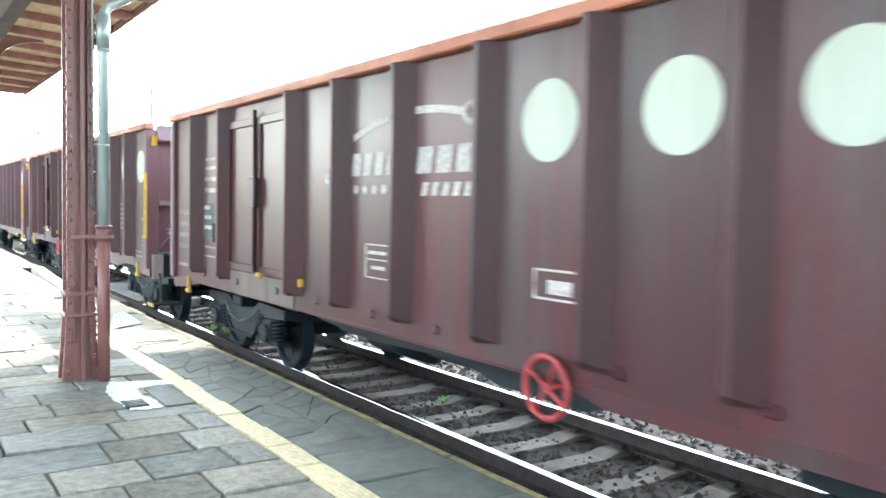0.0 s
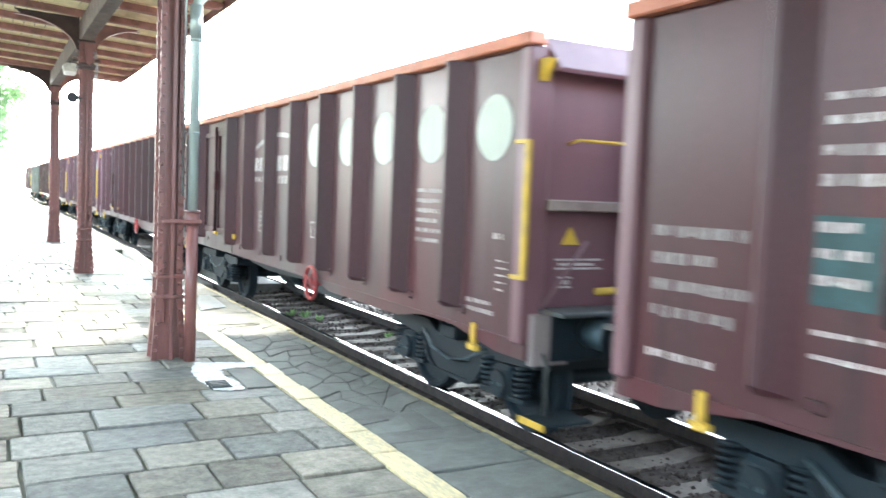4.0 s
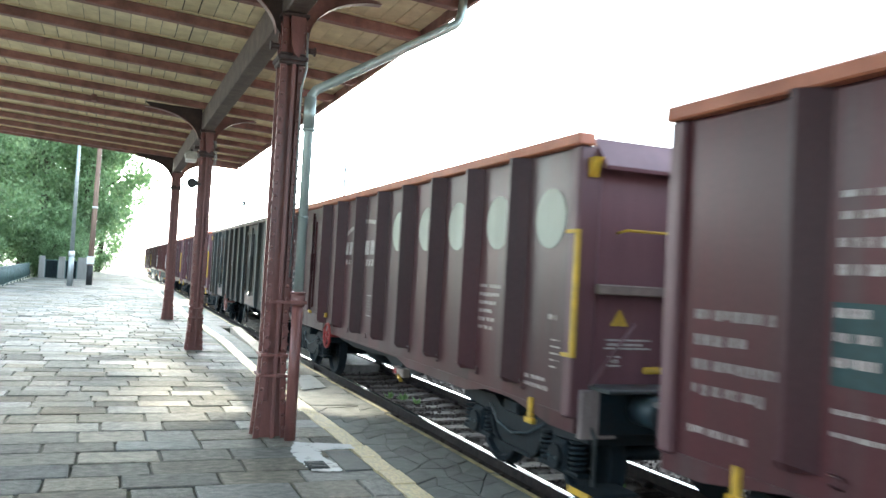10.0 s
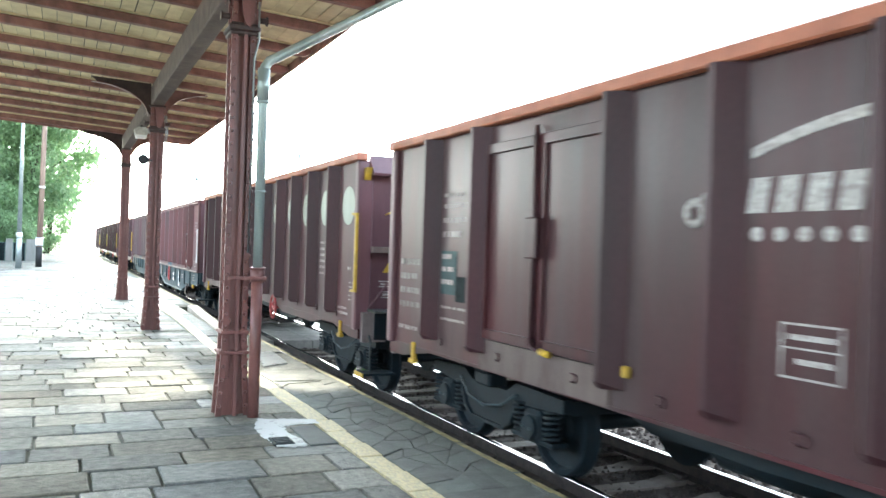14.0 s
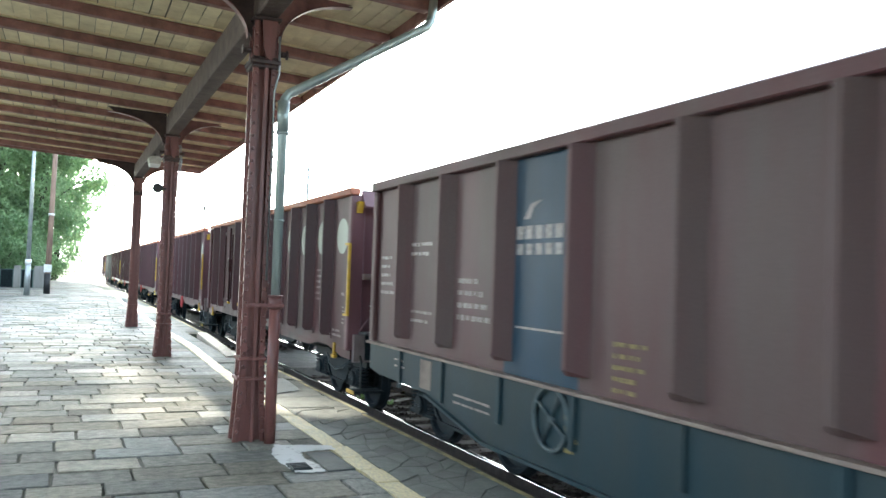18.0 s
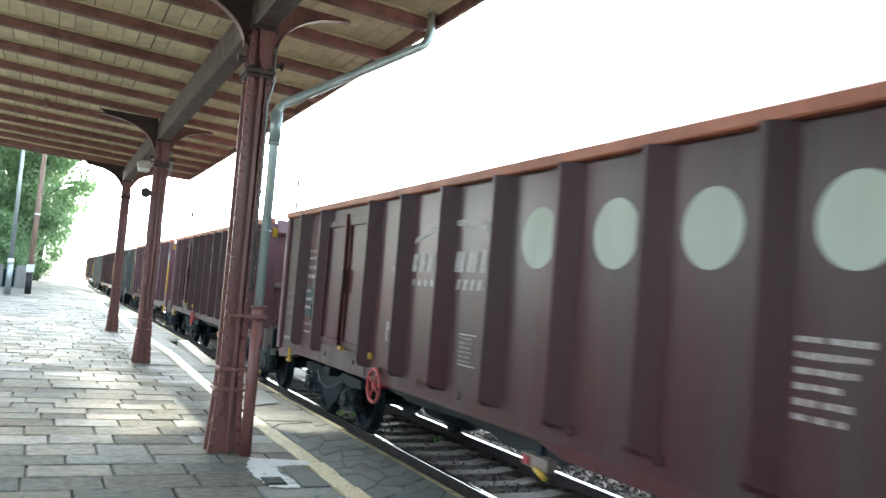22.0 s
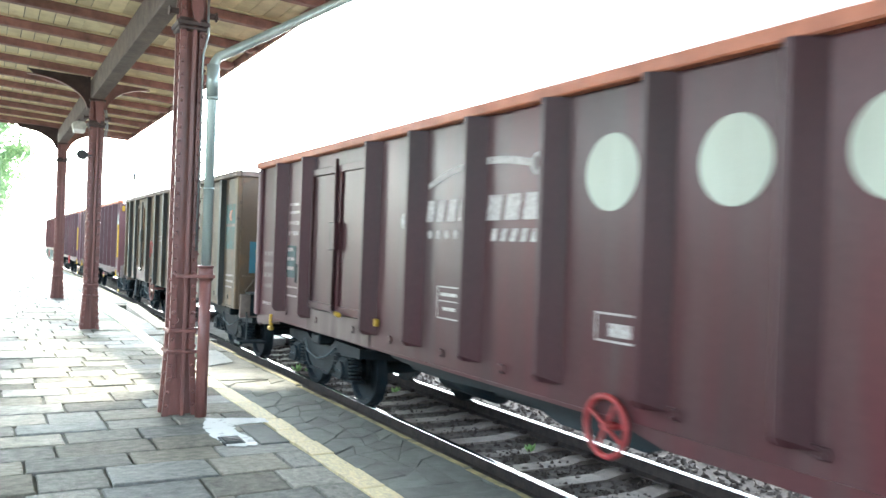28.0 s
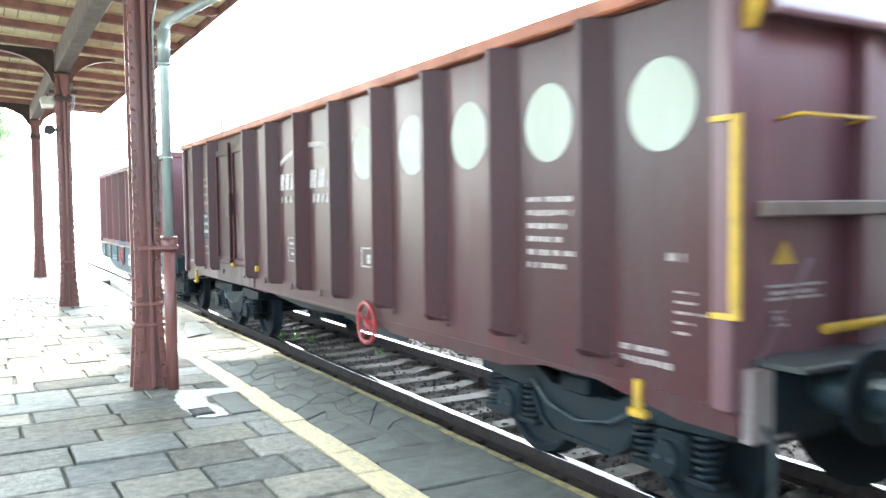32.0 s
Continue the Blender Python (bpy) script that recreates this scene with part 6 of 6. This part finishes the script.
def far_slab(cx, cy, sx, sy, lift):
    n = len(verts)
    g, b = 0.011, 0.014
    for z, q in ((-0.036, 0.0), (-0.006 + lift, 0.0), (lift, b)):
        verts.extend([(cx - sx / 2 + g + q, cy - sy / 2 + g + q, z), (cx + sx / 2 - g - q, cy - sy / 2 + g + q, z), (cx + sx / 2 - g - q, cy + sy / 2 - g - q, z), (cx - sx / 2 + g + q, cy + sy / 2 - g - q, z)])
    for r in (0, 4):
        for i in range(4):
            faces.append((n + r + i, n + r + (i + 1) % 4, n + r + 4 + (i + 1) % 4, n + r + 4 + i))
    faces.append((n + 8, n + 9, n + 10, n + 11))


y = -9.2
row = 0
while y < 92:
    depth = rng.choice((0.40, 0.44, 0.47, 0.50)) if y < 40 else 0.9
    x = -5.0 + rng.uniform(0.0, 0.6)
    while x < LINE_L - 0.02:
        w = rng.choice((0.46, 0.54, 0.60, 0.66, 0.74)) if y < 40 else 1.1
        if x + w > LINE_L - 0.25:
            w = LINE_L - x
        cx, cy = x + w / 2, y + depth / 2
        lift = rng.gauss(0, 0.0035)
        hole = abs(cx - 1.79) < 0.30 and 6.7 < cy < 7.1
        if 4.6 < cy < 15.4 and -2.3 < cx:
            ob = again("paving_slab", rng.choice(stone_meshes), platform, pose(cx, cy, lift - (0.02 if hole else 0), rng.gauss(0, 0.25), rng.gauss(0, 0.25), rng.choice((0, 180)) + rng.gauss(0, 0.3)))
            ob.scale = (w - 0.022, depth - 0.024, 1)
        else:
            far_slab(cx, cy, w, depth, lift)
        x += w
    y += depth
    row += 1
me = bpy.data.meshes.new("far_paving")
me.from_pydata(verts, [], faces)
me.materials.append(M["stone_far"])
ob = new("far_paving", me)
ob.parent = platform
tagged(ob, "worn grey paving stones", kind="stuff")

# strip between the safety line and the edge: darker slabs, broken to pieces beside the drain
y = -3.0
while y < 60:
    depth = rng.choice((0.62, 0.78, 0.95))
    if 5.9 < y + depth < 9.9:
        y += depth
        continue
    right = CUT_X - 0.02 if CUT_0 - 0.3 < y < CUT_1 - 0.3 else EDGE_X - 0.085
    m = again("edge_slab", rng.choice(edge_meshes), platform, pose((LINE_R + right) / 2, y + depth / 2, rng.gauss(-0.002, 0.004), rng.gauss(0, 0.3), rng.gauss(0, 0.3), rng.choice((0, 180))))
    m.scale = (right - LINE_R - 0.006, depth - 0.010, 1)
    y += depth
CRACK_Y0, CRACK_Y1, NX, NY = 5.2, 10.0, 4, 17
knots = {}
for i in range(NX + 1):
    for j in range(NY + 1):
        dx = rng.uniform(-0.085, 0.085) if 0 < i < NX else 0.0
        dy = rng.uniform(-0.10, 0.10) if 0 < j < NY else 0.0
        knots[i, j] = Vector((LINE_R + (EDGE_X - 0.085 - LINE_R) * i / NX + dx, CRACK_Y0 + (CRACK_Y1 - CRACK_Y0) * j / NY + dy + 0.10 * i * (0 < j < NY), 0))
for j in range(NY):
    i = 0
    while i < NX:
        wide = 2 if i + 2 <= NX and rng.random() < 0.35 else 1
        ring_pts = [knots[i, j]] + ([knots[i + 1, j]] if wide == 2 else []) + [knots[i + wide, j], knots[i + wide, j + 1]] + ([knots[i + 1, j + 1]] if wide == 2 else []) + [knots[i, j + 1]]
        mid = sum(ring_pts, Vector()) / len(ring_pts)
        bm = bmesh.new()
        rows = []
        for z, shrink in ((-0.02, 0.006), (-0.005, 0.006), (0.0, 0.014)):
            rows.append([bm.verts.new((p - mid) * (1 - shrink / max(0.1, (p - mid).length)) + Vector((0, 0, z))) for p in ring_pts])
        for lo, hi in zip(rows, rows[1:]):
            for k in range(len(lo)):
                bm.faces.new((lo[k], lo[(k + 1) % len(lo)], hi[(k + 1) % len(lo)], hi[k]))
        bm.faces.new(rows[-1])
        piece = part("edge_slab", bm, "edge_stone", platform)
        piece.matrix_basis = pose(mid.x, mid.y, rng.gauss(-0.002, 0.003), rng.gauss(0, 0.3), rng.gauss(0, 0.3))
        i += wide
# yellow safety line, laid as painted slabs
line_mesh = [slab_mesh("line_slab", "line_paint", 60 + k, 0.012) for k in range(4)]
y = -3.0
while y < 60:
    depth = rng.choice((0.44, 0.5, 0.9))
    ob = again("line_slab", rng.choice(line_mesh), platform, pose((LINE_L + LINE_R) / 2 + 0.06 * math.sin(y * 0.42) * (y > 9), y + depth / 2, 0.003 + rng.gauss(0, 0.002), 0, 0, rng.choice((0, 180)) + rng.gauss(0, 0.5)))
    ob.location.x += rng.gauss(0, 0.010)
    ob.scale = (LINE_R - LINE_L - 0.006, depth - 0.008, 1)
    y += depth
# edge kerb with a mossy yellow stripe
kerb = bmesh.new()
box(kerb, -0.045, 0.045, -0.498, 0.498, -0.55, -0.004, 0.006)
kerb_first = part("kerb_stone", kerb, "edge_stone", platform)
kerb_first.matrix_basis = pose(EDGE_X - 0.045, -3.0, 0)
stripe = bmesh.new()
box(stripe, -0.026, 0.026, -0.47, 0.492, -0.007, -0.003)
stripe_first = part("edge_stripe", stripe, "edge_paint", platform, "worn mossy yellow edge stripe")
stripe_first.matrix_basis = pose(EDGE_X - 0.045, -3.0, 0.004)
for i in range(1, 62):
    dx, dz = rng.gauss(0, 0.008), rng.gauss(0, 0.004)
    if CUT_0 - 0.4 < i - 3.0 < CUT_1 + 0.4:
        continue
    again("kerb_stone", kerb_first.data, platform, pose(EDGE_X - 0.045 + dx, -3.0 + i, dz, 0, 0, rng.gauss(0, 0.3)))
    again("edge_stripe", stripe_first.data, platform, pose(EDGE_X - 0.045 + dx, -3.0 + i, 0.004 + dz, 0, 0, rng.gauss(0, 0.3)))
# pale replacement kerb laid askew further on
for i in range(6):
    ob = part("pale_kerb", B(-0.13, 0.13, -0.505, 0.505, -0.50, 0.03, 0.012), "kerb_pale", platform, "pale concrete kerb laid askew")
    ob.matrix_basis = pose(2.86 + 0.05 * i, 16.7 + 1.02 * i, 0.0, 0, 0, -2.8)

# ---- wet, white-mottled patches by the pipe and at the edge ----
def puddle(name, outline, z):
    bm = bmesh.new()
    rag, pts = random.Random(len(outline)), []
    for a, b in zip(outline, outline[1:] + outline[:1]):
        n = max(2, int(math.dist(a, b) / 0.035))
        for i in range(n):
            pts.append((a[0] + (b[0] - a[0]) * i / n + rag.uniform(-0.014, 0.014), a[1] + (b[1] - a[1]) * i / n + rag.uniform(-0.022, 0.022)))
    prism(bm, pts, "z", z - 0.004, z)
    return tagged(part(name, bm, "water"), "shallow wet patch mottled white and dark on the paving", "puddle", "puddles")


puddle("puddle", [(1.74, 7.93), (1.95, 7.88), (2.26, 7.75), (2.24, 7.58), (2.06, 7.60), (1.90, 7.54), (1.86, 7.28), (1.93, 7.00), (1.92, 6.77), (1.80, 6.74), (1.67, 6.81), (1.63, 7.15), (1.62, 7.50)], 0.010)
puddle("puddle", [(2.55, 11.3), (2.95, 11.57), (3.00, 12.2), (3.03, 12.88), (2.85, 12.84), (2.68, 12.1)], 0.010)
drain = empty("drain_grate", pose(1.74, 6.98, 0.014))
part("grate_frame", B(-0.09, 0.09, -0.13, 0.13, -0.02, 0.004, 0.006), "black_plate", drain)
for i in range(4):
    part("grate_bar", B(-0.07, 0.07, -0.10 + i * 0.055, -0.075 + i * 0.055, 0.004, 0.012), "steel_dark", drain)
tagged(drain, "small dark iron drain grate in a puddle", "drain")
cover = part("cover_slab", B(1.94, 2.19, 6.78, 7.50, -0.02, 0.011, 0.006), "edge_stone", platform, "flat square cover slab")


# ---- what moves: the wagons along the track, the wheels on their bogies ----
def motions():
    times = [-0.5 + 0.5 * i for i in range(67)]
    for w, mid in TRAIN:
        rows = []
        for t in times:
            x, y, h = track_at(mid - train_run(t))
            rows.append((t, pose(x, y, RAIL_Z, 0, 0, h)))
        walk(w, rows)
    spins = [i * 2 / 30 for i in range(-2, 484)]
    for w, mid in TRAIN:
        for b in w.children:
            if not b.name.startswith("bogie"):
                continue
            for axle in b.children:
                if axle.name.startswith("wheelset"):
                    y = axle.location.y
                    walk(axle, [(t, Matrix.Translation((0, y, 0.46)) @ Matrix.Rotation(train_run(t) / 0.46 % math.tau, 4, "X")) for t in spins])


motions()
